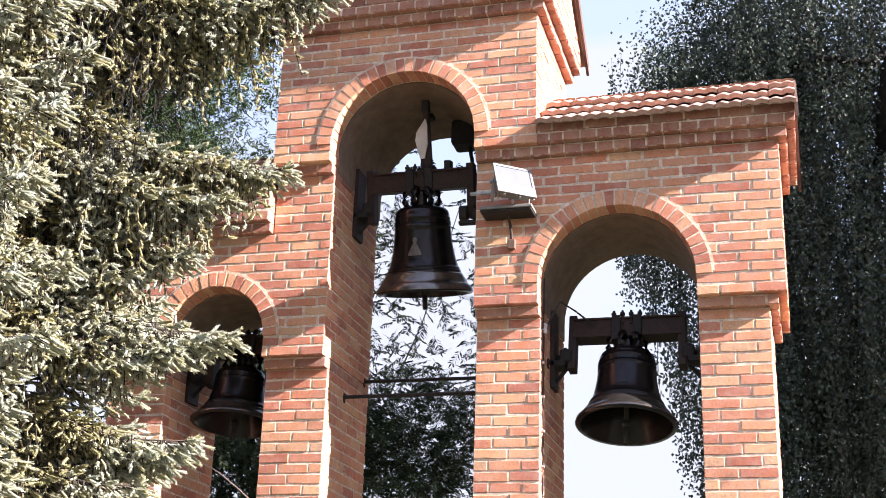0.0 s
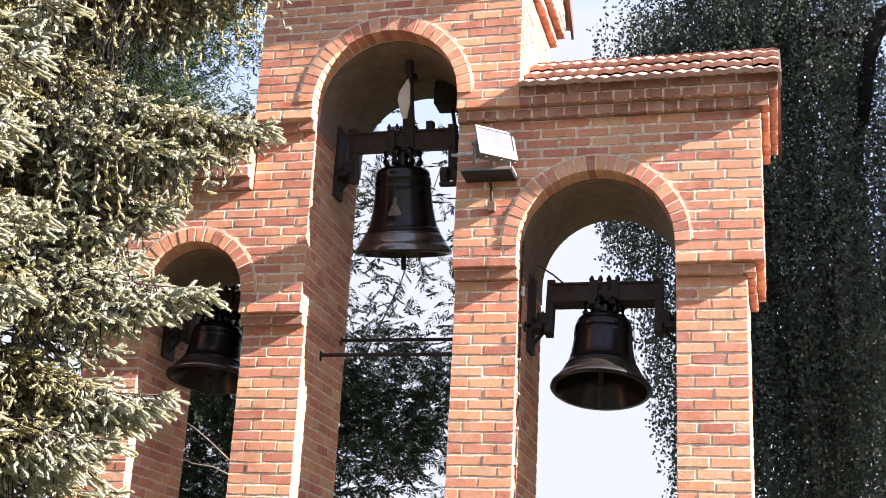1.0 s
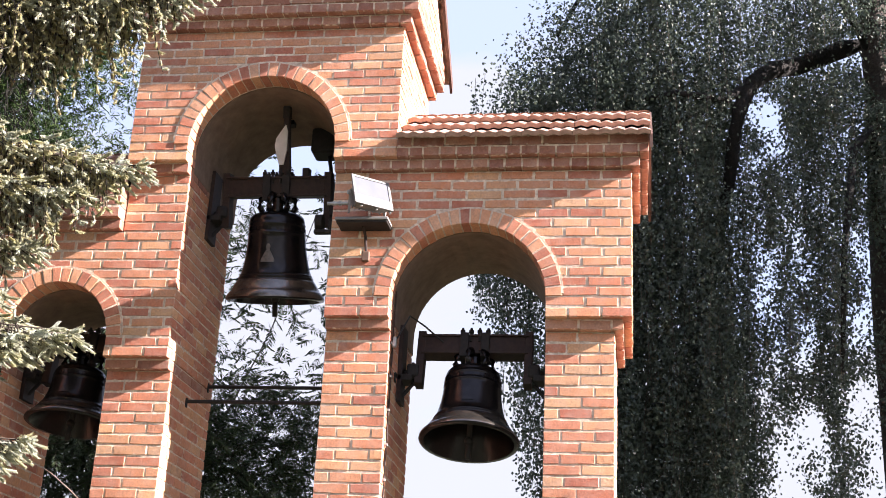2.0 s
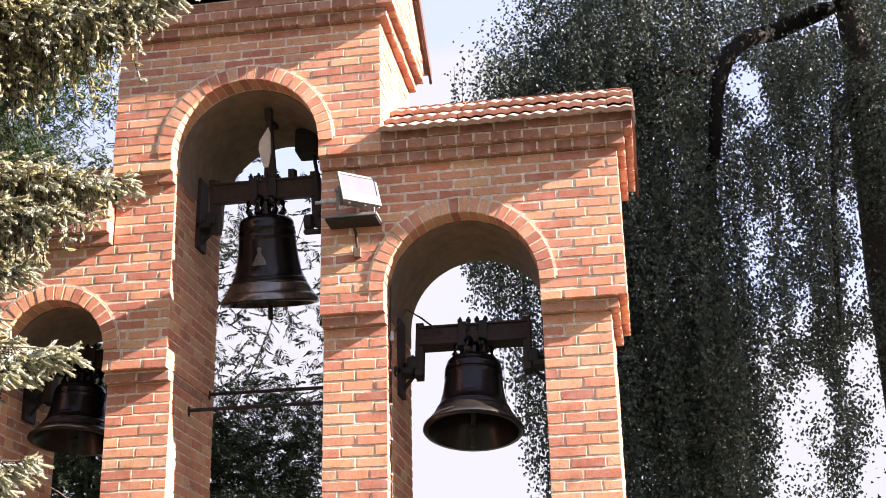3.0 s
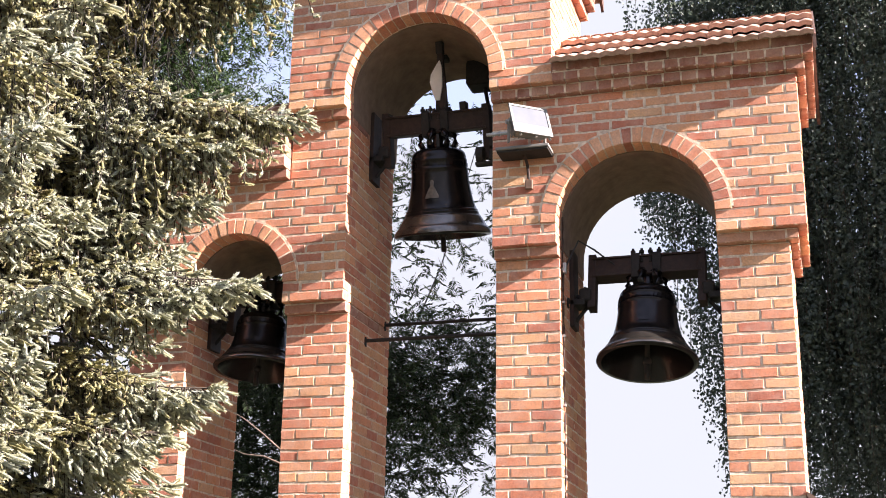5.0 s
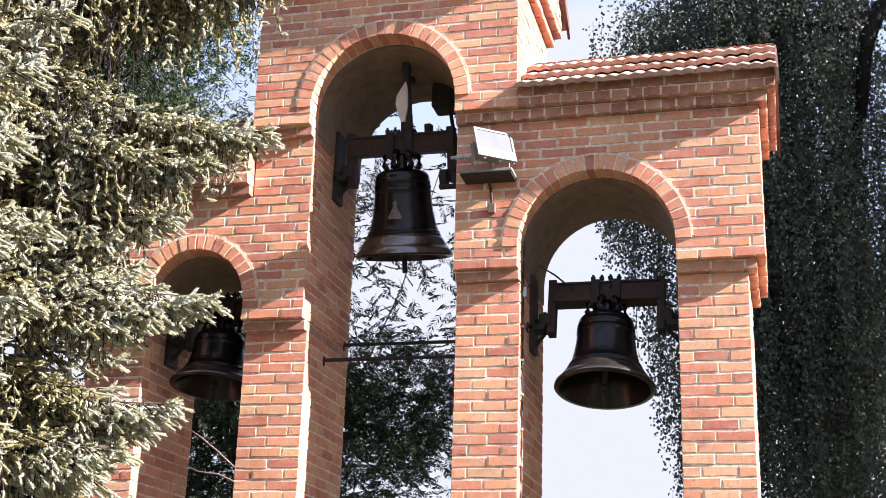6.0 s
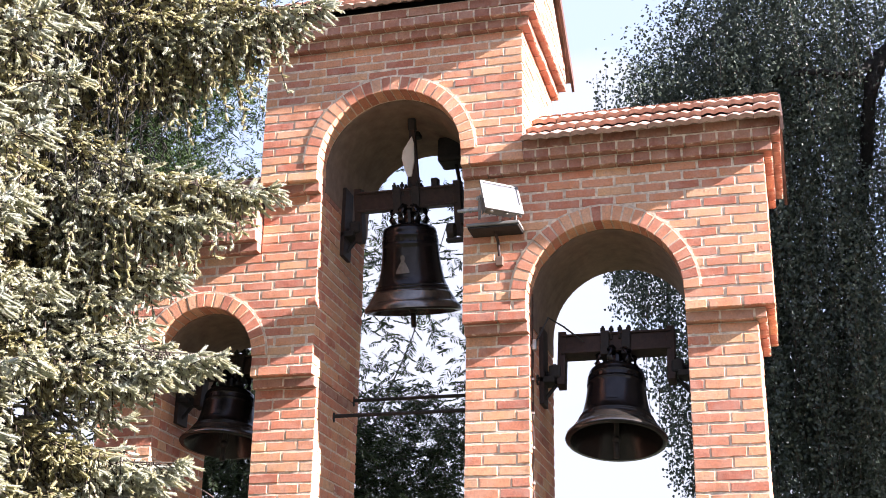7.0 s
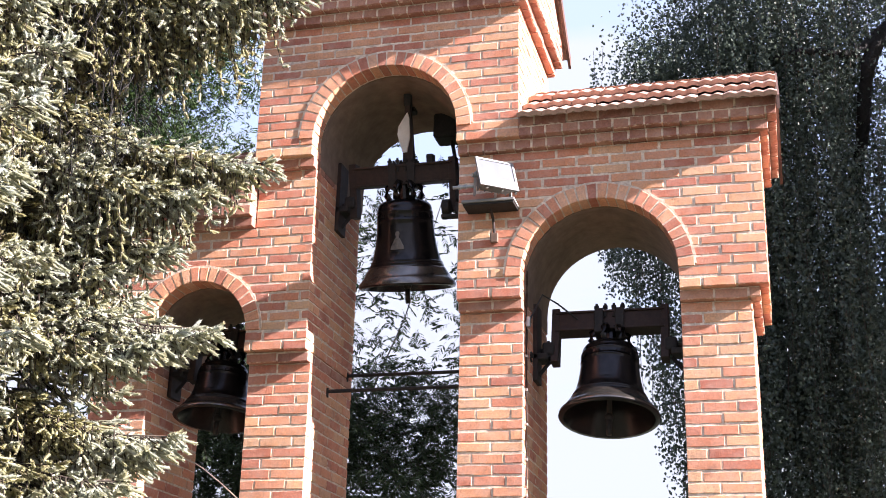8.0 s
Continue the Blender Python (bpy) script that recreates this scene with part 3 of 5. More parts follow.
def roof(name, x0, x1, y_eave, z_eave, y_ridge, z_ridge, label):
    slope = math.atan2(z_ridge - z_eave, y_ridge - y_eave)
    run = math.hypot(z_ridge - z_eave, y_ridge - y_eave)
    bm = bmesh.new()
    d = 0.03
    tri = [(y_eave + 0.10, z_eave - d), (2 * y_ridge - y_eave - 0.10, z_eave - d), (y_ridge, z_ridge - d)]
    a = [bm.verts.new((x0 + 0.01, y, z)) for y, z in tri]
    b = [bm.verts.new((x1 - 0.05, y, z)) for y, z in tri]
    bm.faces.new(a)
    bm.faces.new(b[::-1])
    for i in range(3):
        bm.faces.new((a[i], b[i], b[(i + 1) % 3], a[(i + 1) % 3]))
    r = tagged(part(name, bm, ROOF_DECK), label, "roof", "", "structure")
    # dark brown strips added to close the right-hand end of both slopes
    for back in (0, 1):
        bm = bmesh.new()
        ex, ez = (y_eave - 0.01) if not back else (2 * y_ridge - y_eave + 0.01), z_eave
        up, dn = 0.060, 0.055
        flat = [(ex, ez - dn), (y_ridge, z_ridge - dn), (y_ridge, z_ridge + up), (ex, ez + up)]
        a = [bm.verts.new((x1 - 0.010, y, z)) for y, z in flat]
        b = [bm.verts.new((x1 + 0.014, y, z)) for y, z in flat]
        bm.faces.new(a)
        bm.faces.new(b[::-1])
        for i in range(4):
            bm.faces.new((a[i], b[i], b[(i + 1) % 4], a[(i + 1) % 4]))
        bmesh.ops.recalc_face_normals(bm, faces=bm.faces)
        part("verge_strip", bm, VERGE_BROWN, r, "dark brown strip along the verge")
    cols = max(1, round((x1 - x0) / 0.205))
    width = (x1 - x0) / cols
    me = tile_mesh(width, run / 3 + 0.05)
    for back in (0, 1):
        for row in range(3):
            for c in range(cols):
                ob = new("tile", me)
                t = row / 3
                y, z = y_eave + (y_ridge - y_eave) * t, z_eave + (z_ridge - z_eave) * t + 0.012
                x = x0 + (c + 0.5) * width
                j = rng.uniform(-0.01, 0.01)
                if back:
                    ob.location, ob.rotation_euler = (x, 2 * y_ridge - y, z), (slope, 0, math.pi + j)
                else:
                    ob.location, ob.rotation_euler = (x, y + rng.uniform(-0.006, 0.006), z + rng.uniform(0, 0.007)), (slope + rng.uniform(-0.015, 0.015), rng.uniform(-0.012, 0.012), j)
                ob.parent = r
    count = max(1, round((x1 - x0) / 0.33))
    bm = bmesh.new()
    half = [(0.10 * math.cos(radians(a)), 0.075 * math.sin(radians(a))) for a in range(0, 181, 20)]
    inner = [(0.085 * math.cos(radians(a)), 0.06 * math.sin(radians(a))) for a in range(180, -1, -20)]
    step = (x1 - x0) / count
    va = [bm.verts.new((0, y, z)) for y, z in half + inner]
    vb = [bm.verts.new((step * 1.04, y * 0.92, z * 0.92)) for y, z in half + inner]
    bm.faces.new(va)
    bm.faces.new(vb[::-1])
    for i in range(len(va)):
        bm.faces.new((va[i], vb[i], vb[(i + 1) % len(va)], va[(i + 1) % len(va)]))
    first = part("ridge_tile", bm, TILE, r)
    first.location = (x0, y_ridge, z_ridge - 0.05)
    for i in range(1, count):
        ob = new("ridge_tile", first.data)
        ob.location, ob.parent = (x0 + i * step, y_ridge, z_ridge - 0.05 + rng.uniform(-0.003, 0.003)), r
    return r


gable("gable_right_wing", X_TOWER_R + 0.004, X_WING_R + 0.12, -0.02, 6.012, 0.56, 6.37, "brick gable under the tiles")
roof("roof_right_wing", X_TOWER_R + 0.004, X_WING_R + 0.15, -0.20, 5.900, 0.56, 6.475, "clay pantile roof over the right wing")
gable("gable_tower", X_TOWER_L - 0.11, X_TOWER_R + 0.13, -0.20, 7.294, 0.545, 7.80, "brick gable of the tower under the tiles")
roof("roof_tower", X_TOWER_L - 0.16, X_TOWER_R + 0.17, -0.305, 7.255, 0.545, 7.93, "clay pantile roof of the bell tower")
roof("roof_left_wing", X_OUT_L - 0.3, X_TOWER_L - 0.02, -0.21, 5.60, 0.56, 6.15, "clay pantile roof over the left wing")


# ---- bells ----
def bell(label, x, y, z_lip, radius, height, tilt, pivot, span, emblem):
    """A bronze bell on its iron yoke between two bearings, swung by tilt degrees about the pivot."""
    top = empty("church_bell", label, "bell", "", "bells in the arches", (x, y, pivot))
    top.rotation_euler = (radians(tilt), 0, 0)
    z0 = z_lip - pivot
    R, H = radius, height
    prof = [(0.90, 0.0), (0.985, 0.005), (1.0, 0.02), (0.99, 0.05), (0.93, 0.09), (0.915, 0.10), (0.90, 0.105), (0.87, 0.14), (0.80, 0.20), (0.795, 0.21), (0.785, 0.212), (0.775, 0.222), (0.758, 0.242), (0.766, 0.246), (0.766, 0.252), (0.752, 0.256), (0.738, 0.270), (0.745, 0.274), (0.744, 0.280), (0.731, 0.284),
            (0.72, 0.29), (0.668, 0.38), (0.630, 0.48), (0.605, 0.58), (0.588, 0.68), (0.583, 0.72), (0.592, 0.725), (0.592, 0.74), (0.580, 0.745), (0.572, 0.82), (0.580, 0.825), (0.580, 0.84), (0.568, 0.845),
            (0.562, 0.88), (0.545, 0.915), (0.50, 0.945), (0.42, 0.965), (0.28, 0.985), (0.14, 1.0), (0.0, 1.0)]
    lower = prof[2:12]
    bm = bmesh.new()
    add_lathe(bm, [(r * R, z0 + z * H) for r, z in prof[:3]] + [(r * R, z0 + z * H) for r, z in prof[3:]], 64)
    add_lathe(bm, [(0.90 * R, z0), (0.84 * R, z0 + 0.08 * H), (0.70 * R, z0 + 0.25 * H), (0.58 * R, z0 + 0.5 * H), (0.52 * R, z0 + 0.85 * H), (0.0, z0 + 0.93 * H)], 64)
    body = part("bell_body", bm, BRONZE, top, "dark patinated bronze", True)
    bm = bmesh.new()
    add_lathe(bm, [(r * R + 0.002, z0 + z * H) for r, z in lower], 64)
    part("sound_bow", bm, BRONZE_WORN, body, "worn shiny bronze rim", True)
    # raised bands of lettering too small to read
    for zz, rr in ((0.78, 0.577),):
        bm = bmesh.new()
        for k in range(44):
            if rng.random() < 0.15:
                continue
            a = 2 * math.pi * k / 44
            add_box(bm, -0.012 * R / 0.4, 0.012 * R / 0.4, -0.003, 0.003, -0.014, 0.014, 0, Matrix.Rotation(a, 4, "Z") @ Matrix.Translation((0, -(rr * R + 0.001), z0 + zz * H)))
        tagged(part("relief_band", bm, BRONZE, body), kind="stuff")
    # raised emblem on the waist, following the bell's curve
    outer = prof[2:]

    def radius_at(v):
        for (ra, za), (rb, zb2) in zip(outer, outer[1:]):
            if za <= v <= zb2 and zb2 > za:
                return (ra + (rb - ra) * (v - za) / (zb2 - za)) * R
        return 0.6 * R
    steps = 9
    shape = [0.060, 0.058, 0.050, 0.042, 0.034, 0.025, 0.012, 0.017, 0.019, 0.008] if emblem == "figure" else [0.045] * 10
    bm = bmesh.new()
    sheets = []
    for lift in (0.006, -0.004):
        rows = []
        for i in range(steps + 1):
            v = 0.40 + 0.20 * i / steps
            w = shape[i]
            r = radius_at(v) + lift
            rows.append([bm.verts.new((r * math.sin(k * w / 3 / r), -r * math.cos(k * w / 3 / r), z0 + v * H)) for k in range(-3, 4)])
        for a, b in zip(rows, rows[1:]):
            for k in range(6):
                bm.faces.new((a[k], a[k + 1], b[k + 1], b[k]))
        sheets.append(rows)
    for i in range(steps):
        for k in (0, 6):
            bm.faces.new((sheets[0][i][k], sheets[0][i + 1][k], sheets[1][i + 1][k], sheets[1][i][k]))
    for i in (0, steps):
        for k in range(6):
            bm.faces.new((sheets[0][i][k], sheets[0][i][k + 1], sheets[1][i][k + 1], sheets[1][i][k]))
    part("emblem", bm, EMBLEM if emblem == "figure" else BRONZE, body, "raised cast emblem")
    # clapper
    bm = bmesh.new()
    add_rod(bm, (0, 0, z0 + 0.9 * H), (0, 0, z0 + 0.06 * H), 0.014, 0.022)
    bmesh.ops.create_uvsphere(bm, u_segments=16, v_segments=10, radius=0.036, matrix=Matrix.Translation((0, 0, z0 + 0.03 * H)))
    add_rod(bm, (0, 0, z0 + 0.02), (0, 0, z0 - 0.13), 0.024, 0.022)
    part("clapper", bm, IRON, top, "black iron clapper", True)
    # crown of six loops under the yoke
    zc = z0 + H
    bm = bmesh.new()
    add_rod(bm, (0, 0, zc - 0.01), (0, 0, zc + 0.16), 0.05, 0.045, 12)
    stem = part("crown_stem", bm, BRONZE, top)
    for k in range(6):
        a = math.pi * k / 3 + 0.3
        bm = bmesh.new()
        c, s = math.cos(a), math.sin(a)
        add_tube(bm, [(0.12 * c, 0.12 * s, zc - 0.03), (0.155 * c, 0.155 * s, zc + 0.03), (0.15 * c, 0.15 * s, zc + 0.09), (0.10 * c, 0.10 * s, zc + 0.135), (0.04 * c, 0.04 * s, zc + 0.13)], 0.026)
        part("crown_loop", bm, BRONZE, stem, "", True)
    # yoke: cross beam, cheeks that drop to the journals
    zb = zc + 0.13
    bm = bmesh.new()
    add_box(bm, -span, span, -0.055, 0.055, zb, zb + 0.15, 0.006)
    add_box(bm, -span, span, -0.075, 0.075, zb + 0.145, zb + 0.163, 0.004)
    add_box(bm, -span, span, -0.075, 0.075, zb - 0.012, zb + 0.006, 0.004)
    part("yoke_beam", bm, RUST, top, "rust-brown riveted iron beam")
    for s in (-1, 1):
        bm = bmesh.new()
        add_box(bm, s * span - 0.032, s * span + 0.032, -0.06, 0.06, -0.12, zb + 0.20, 0.006)
        part("yoke_cheek", bm, RUST, top)
        bm = bmesh.new()
        add_rod(bm, (s * (span - 0.01), 0, 0), (s * (span + 0.13), 0, 0), 0.026, None, 14)
        part("journal", bm, IRON, top)
        # straps over the beam with their nuts
        bm = bmesh.new()
        add_box(bm, s * 0.085 - 0.035, s * 0.085 + 0.035, -0.085, 0.085, zb - 0.045, zb + 0.175, 0.006)
        part("yoke_strap", bm, IRON, top)
    for k in range(4):
        for sy in (-1, 1):
            bm = bmesh.new()
            px = -0.105 + 0.07 * k
            add_rod(bm, (px, sy * 0.06, zb + 0.10), (px, sy * 0.06, zb + 0.222), 0.011, None, 8)
            add_rod(bm, (px, sy * 0.06, zb + 0.18), (px, sy * 0.06, zb + 0.202), 0.022, None, 6)
            part("stay_bolt", bm, IRON, top)
    return top, zb


def bearing(x, y, z, s, label):
    """A bearing block on its bracket, bolted to the cheek of a pier; s: the way to the pier."""
    b = empty("bell_bearing", label, "bearing", "", "bell bearings", (x, y, z))
    bm = bmesh.new()
    add_box(bm, min(0, s * 0.12), max(0, s * 0.12), -0.10, 0.10, -0.085, -0.035, 0.006)
    part("bracket_plate", bm, IRON, b)
    bm = bmesh.new()
    add_box(bm, -0.05, 0.05, -0.085, 0.085, -0.05, 0.060, 0.020)
    housing = part("housing", bm, IRON, b)
    bm = bmesh.new()
    lo, hi = sorted((s * 0.085, s * 0.12))
    add_box(bm, lo, hi, -0.10, 0.10, -0.26, 0.38, 0.004)
    part("wall_plate", bm, RUST, b, "rust-brown wall plate")
    bm = bmesh.new()
    add_tube(bm, [(s * 0.09, 0, -0.20), (s * 0.0, 0, -0.09)], 0.016, 8)
    part("brace", bm, IRON, b)
    for k in (-1, 1):
        bm = bmesh.new()
        add_rod(bm, (0.0, k * 0.055, -0.06), (0.0, k * 0.055, 0.07), 0.013, None, 6)
        part("bolt", bm, IRON, housing)
    return b


def hung(label, x0, x1, y, z_lip, radius, height, tilt, emblem, shift=0.0):
    pivot = z_lip + height - 0.03
    x = (x0 + x1) / 2 + shift
    span = (x1 - x0) / 2 - 0.17
    top, zb = bell(label, x, y, z_lip, radius, height, tilt, pivot, span, emblem)
    for s, jamb in ((-1, x0), (1, x1)):
        bearing(jamb - s * 0.12, y, pivot, s, "black iron bell bearing bolted to the brick pier")
    return top, zb, pivot


bell_r, zb_r, _ = hung("dark bronze bell with a square emblem, hanging from an iron yoke", XR0, XR1, 0.62, 3.630, 0.395, 0.645, -12, "square")
bell_t, zb_t, pivot_t = hung("large dark bronze bell with raised figure on iron yoke", XT0, XT1, 0.60, 4.885, 0.420, 0.785, 14, "figure", -0.020)
bell_l, _, _ = hung("dark bronze bell hanging in shade behind spruce twigs", XL0, XL1, 0.59, 3.745, 0.375, 0.50, -7, "square", 0.02)

# tall lever with its pale plate on the middle yoke
bm = bmesh.new()
add_prism(bm, [(0.0, zb_t + 0.15), (0.105, zb_t + 0.15), (0.085, zb_t + 0.72), (0.045, zb_t + 0.72)], -0.03, 0.03)
part("lever_post", bm, RUST, bell_t, "tall tapering brown lever")
bm = bmesh.new()
add_prism(bm, [(0.012, zb_t + 0.27), (0.050, zb_t + 0.27), (0.080, zb_t + 0.40), (0.082, zb_t + 0.56), (0.066, zb_t + 0.62), (0.030, zb_t + 0.57), (-0.018, zb_t + 0.50), (-0.030, zb_t + 0.43), (-0.012, zb_t + 0.35)], -0.052, -0.032)
part("lever_plate", bm, PALE_STEEL, bell_t, "pale tapering steel plate")
bm = bmesh.new()
add_box(bm, 0.030, 0.095, -0.035, 0.035, zb_t + 0.68, zb_t + 0.79, 0.01)
part("lever_head", bm, IRON, bell_t)
bm = bmesh.new()
add_box(bm, 0.22, 0.28, -0.05, 0.05, zb_t + 0.15, zb_t + 0.24, 0.01)
part("side_clamp", bm, IRON, bell_t)

# drive unit of the middle bell on the pier, and its bracket in the vault
drive = empty("bell_drive", "dark drive unit on the pier beside the large bell", "bell drive", "", "", (XT1 - 0.19, 0.45, 5.50))
bm = bmesh.new()
add_rod(bm, (-0.06, 0, 0), (0.0, 0, 0), 0.07, None, 20)
part("wheel", bm, IRON, drive)
bm = bmesh.new()
add_box(bm, -0.07, 0.19, -0.03, 0.03, -0.10, -0.07, 0.004)
part("arm", bm, IRON, drive)
bm = bmesh.new()
add_box(bm, 0.05, 0.19, -0.04, 0.04, -0.07, 0.03, 0.012)
part("gearbox", bm, IRON, drive)
hook = empty("vault_bracket", "dark iron bracket with a stay, its box widened for the vault shade", "bracket", "", "", (-2.70, 0.85, 6.50))
# box made wider than the bracket to stand in for shade on the vault
bm = bmesh.new()
add_box(bm, -0.17, 0.13, -0.12, 0.12, -0.20, 0.04, 0.03)
part("bracket_shade_box", bm, IRON, hook)
bm = bmesh.new()
add_tube(bm, [(-0.02, 0, -0.18), (0.02, 0, -0.40), (0.10, -0.02, -0.68)], 0.018, 8)
part("stay", bm, IRON, hook)
socket = empty("vault_socket", "small dark socket in the plaster of the vault", "socket", "", "", (-3.06, 0.72, 6.565))
bm = bmesh.new()
add_box(bm, -0.035, 0.035, -0.05, 0.05, -0.02, 0.05, 0.01)
part("socket_body", bm, IRON, socket)

# ---- tie rods across the middle opening ----
for (ya, za), (yb, zb_) in (((0.55, 3.965), (0.55, 4.06)), ((1.03, 4.215), (1.03, 4.30))):
    rod = empty("tie_rod", "dark iron tie rod across the arch opening", "rod", "", "tie rods", (0, 0, 0))
    bm = bmesh.new()
    add_rod(bm, (XT0 - 0.03, ya, za), (XT1 + 0.03, ya, za), 0.016, None, 10)
    part("bar", bm, IRON, rod)
    bm = bmesh.new()
    add_box(bm, XT0 - 0.004, XT0 + 0.012, ya - 0.012, ya + 0.012, za - 0.05, za + 0.03, 0.003)
    part("anchor", bm, IRON, rod)

# ---- sloping buttress beside the right pier ----
butt = tagged(wall("buttress", [(X_SHAFT_R - 0.004, -0.05), (0.62, -0.05), (0.62, 2.02), (X_SHAFT_R - 0.004, 2.555)], 0.16, BACK - 0.05, "low brick buttress with a sloping brown cap"), category="buttress")
bm = bmesh.new()
add_prism(bm, [(X_SHAFT_R + 0.001, 2.56), (0.68, 1.98), (0.68, 2.015), (X_SHAFT_R + 0.001, 2.598)], 0.10, BACK)
part("cap", bm, RUST_CAP, butt, "brown sheet-metal cap")

# ---- floodlight on the middle pier ----
flood = empty("floodlight", "grey floodlight with a pale glass face on a wall bracket", "floodlight", "", "", (-2.075, -0.225, 5.452))
turn = Matrix.Rotation(radians(38), 4, "Z")
aim = turn @ Matrix.Rotation(radians(-22), 4, "X")
FW, FH = 0.168, 0.150
bm = bmesh.new()
made = add_box(bm, -FW + 0.02, FW - 0.02, -0.028, 0.075, -FH + 0.01, FH - 0.02, 0.012)
for v in made:
    if v.co.y > 0.04:
        v.co.x, v.co.z = v.co.x * 0.8, v.co.z * 0.72
bmesh.ops.transform(bm, matrix=aim, verts=bm.verts)
housing = part("housing", bm, LAMP_GREY, flood, "grey cast housing")
for k in range(5):
    bm = bmesh.new()
    add_box(bm, -0.12 + 0.06 * k - 0.004, -0.12 + 0.06 * k + 0.004, 0.03, 0.098, -0.085, 0.085, 0.0015, aim)
    part("cooling_fin", bm, LAMP_GREY, housing)
bm = bmesh.new()
for x0, x1, z0, z1 in ((-FW, FW, FH - 0.022, FH), (-FW, FW, -FH, -FH + 0.095), (-FW, -FW + 0.022, -FH + 0.0955, FH - 0.0225), (FW - 0.022, FW, -FH + 0.0955, FH - 0.0225)):
    add_box(bm, x0, x1, -0.046, -0.029, z0, z1, 0.004, aim)
glass_frame = part("glass_frame", bm, LAMP_RIM, flood, "pale aluminium front frame")
bm = bmesh.new()
add_box(bm, -FW + 0.0225, FW - 0.0225, -0.040, -0.034, -FH + 0.0955, FH - 0.0225, 0.002, aim)
part("glass", bm, LAMP_FACE, glass_frame, "pale flat lamp glass")
for sx in (-0.10, 0.03, 0.15):
    bm = bmesh.new()
    add_rod(bm, aim @ Vector((sx, -0.015, -FH - 0.008)), aim @ Vector((sx, -0.015, -FH + 0.02)), 0.011, None, 8)
    part("screw", bm, STEEL, housing, "bright screw head")
for s in (-1, 1):
    bm = bmesh.new()
    add_box(bm, s * (FW - 0.012) - 0.004, s * (FW - 0.012) + 0.004, 0.015, 0.055, -0.173, 0.03, 0.002, turn)
    part("bracket_arm", bm, LAMP_GREY, flood)
    bm = bmesh.new()
    add_rod(bm, turn @ Vector((s * (FW - 0.03), 0.035, 0)), turn @ Vector((s * (FW + 0.012), 0.035, 0)), 0.018, None, 12)
    part("pivot_knob", bm, STEEL, flood)
bm = bmesh.new()
add_box(bm, -0.270, 0.155, 0.0, 0.222, -0.200, -0.174, 0.005)
shelf = part("shelf_plate", bm, LAMP_GREY, flood, "grey box-section shelf under the lamp")
bm = bmesh.new()
add_box(bm, -0.262, 0.147, 0.012, 0.21, -0.218, -0.2005, 0.004)
part("shelf_box", bm, IRON, shelf)
bm = bmesh.new()
add_rod(bm, (-0.345, 0.02, -0.055), (-0.165, 0.02, -0.055), 0.014, None, 10)
for px in (-0.30, -0.25):
    add_rod(bm, (px, 0.02, -0.055), (px + 0.018, 0.02, -0.055), 0.022, None, 6)
part("side_stay", bm, STEEL, flood)
bm = bmesh.new()
add_tube(bm, [(-0.06, 0.10, -0.216), (-0.05, 0.17, -0.28), (-0.045, 0.205, -0.40)], 0.012, 8)
part("conduit", bm, RUST, flood)
bm = bmesh.new()
add_box(bm, -0.075, -0.015, 0.185, 0.222, -0.475, -0.395, 0.006)
part("junction_box", bm, RUST_CAP, flood)

# ---- cable down the inside of the right opening ----
cable = empty("wall_cable", "thin dark cable clipped to the edge of the brick pier", "cable", "", "", (XR0 + 0.012, 0.20, 0))
bm = bmesh.new()
add_tube(bm, [(0.0, 0.008 * math.sin(k * 1.7), 2.0 + 0.1 * k) for k in range(29)], 0.008, 6)
part("cable_run", bm, RUST, cable)
for k in range(9):
    bm = bmesh.new()
    add_box(bm, -0.012, 0.012, -0.016, 0.016, 2.2 + 0.27 * k, 2.22 + 0.27 * k, 0.003)
    part("clip", bm, STEEL, cable)
bm = bmesh.new()
add_tube(bm, [(0.02, 0.10 + 0.035 * math.cos(a * 0.5), 4.12 + 0.035 * math.sin(a * 0.5)) for a in range(11)], 0.009, 6)
part("hook_ring", bm, IRON, cable)
bm = bmesh.new()
add_box(bm, 0.0, 0.03, -0.02, 0.02, 4.335, 4.42, 0.006)
part("clamp", bm, STEEL, cable, "pale steel cable clamp")
bm = bmesh.new()
add_tube(bm, [(0.02, 0.02, 4.40), (0.10, 0.14, 4.64), (0.20, 0.28, 4.60), (0.34, 0.40, 4.50)], 0.007, 6)
part("slack_cable", bm, CABLE, cable, "thin black cable to the yoke")


# ---- trees ----
nr = np.random.default_rng(11)


def big_mesh(name, verts, faces, mat, parent, label=""):
    """One mesh from arrays: verts (n, 3), faces (m, 3) or (m, 4)."""
    me = bpy.data.meshes.new(name)
    k = faces.shape[1]
    me.vertices.add(len(verts))
    me.vertices.foreach_set("co", verts.astype(np.float32).ravel())
    me.loops.add(faces.size)
    me.loops.foreach_set("vertex_index", faces.astype(np.int32).ravel())
    me.polygons.add(len(faces))
    me.polygons.foreach_set("loop_start", np.arange(0, faces.size, k, dtype=np.int32))
    me.update(calc_edges=True)
    me.materials.append(mat)
    ob = new(name, me)
    ob.parent = parent
    if label:
        ob["label"] = label
    return ob


def unit(v):
    return v / np.maximum(np.linalg.norm(v, axis=-1, keepdims=True), 1e-9)


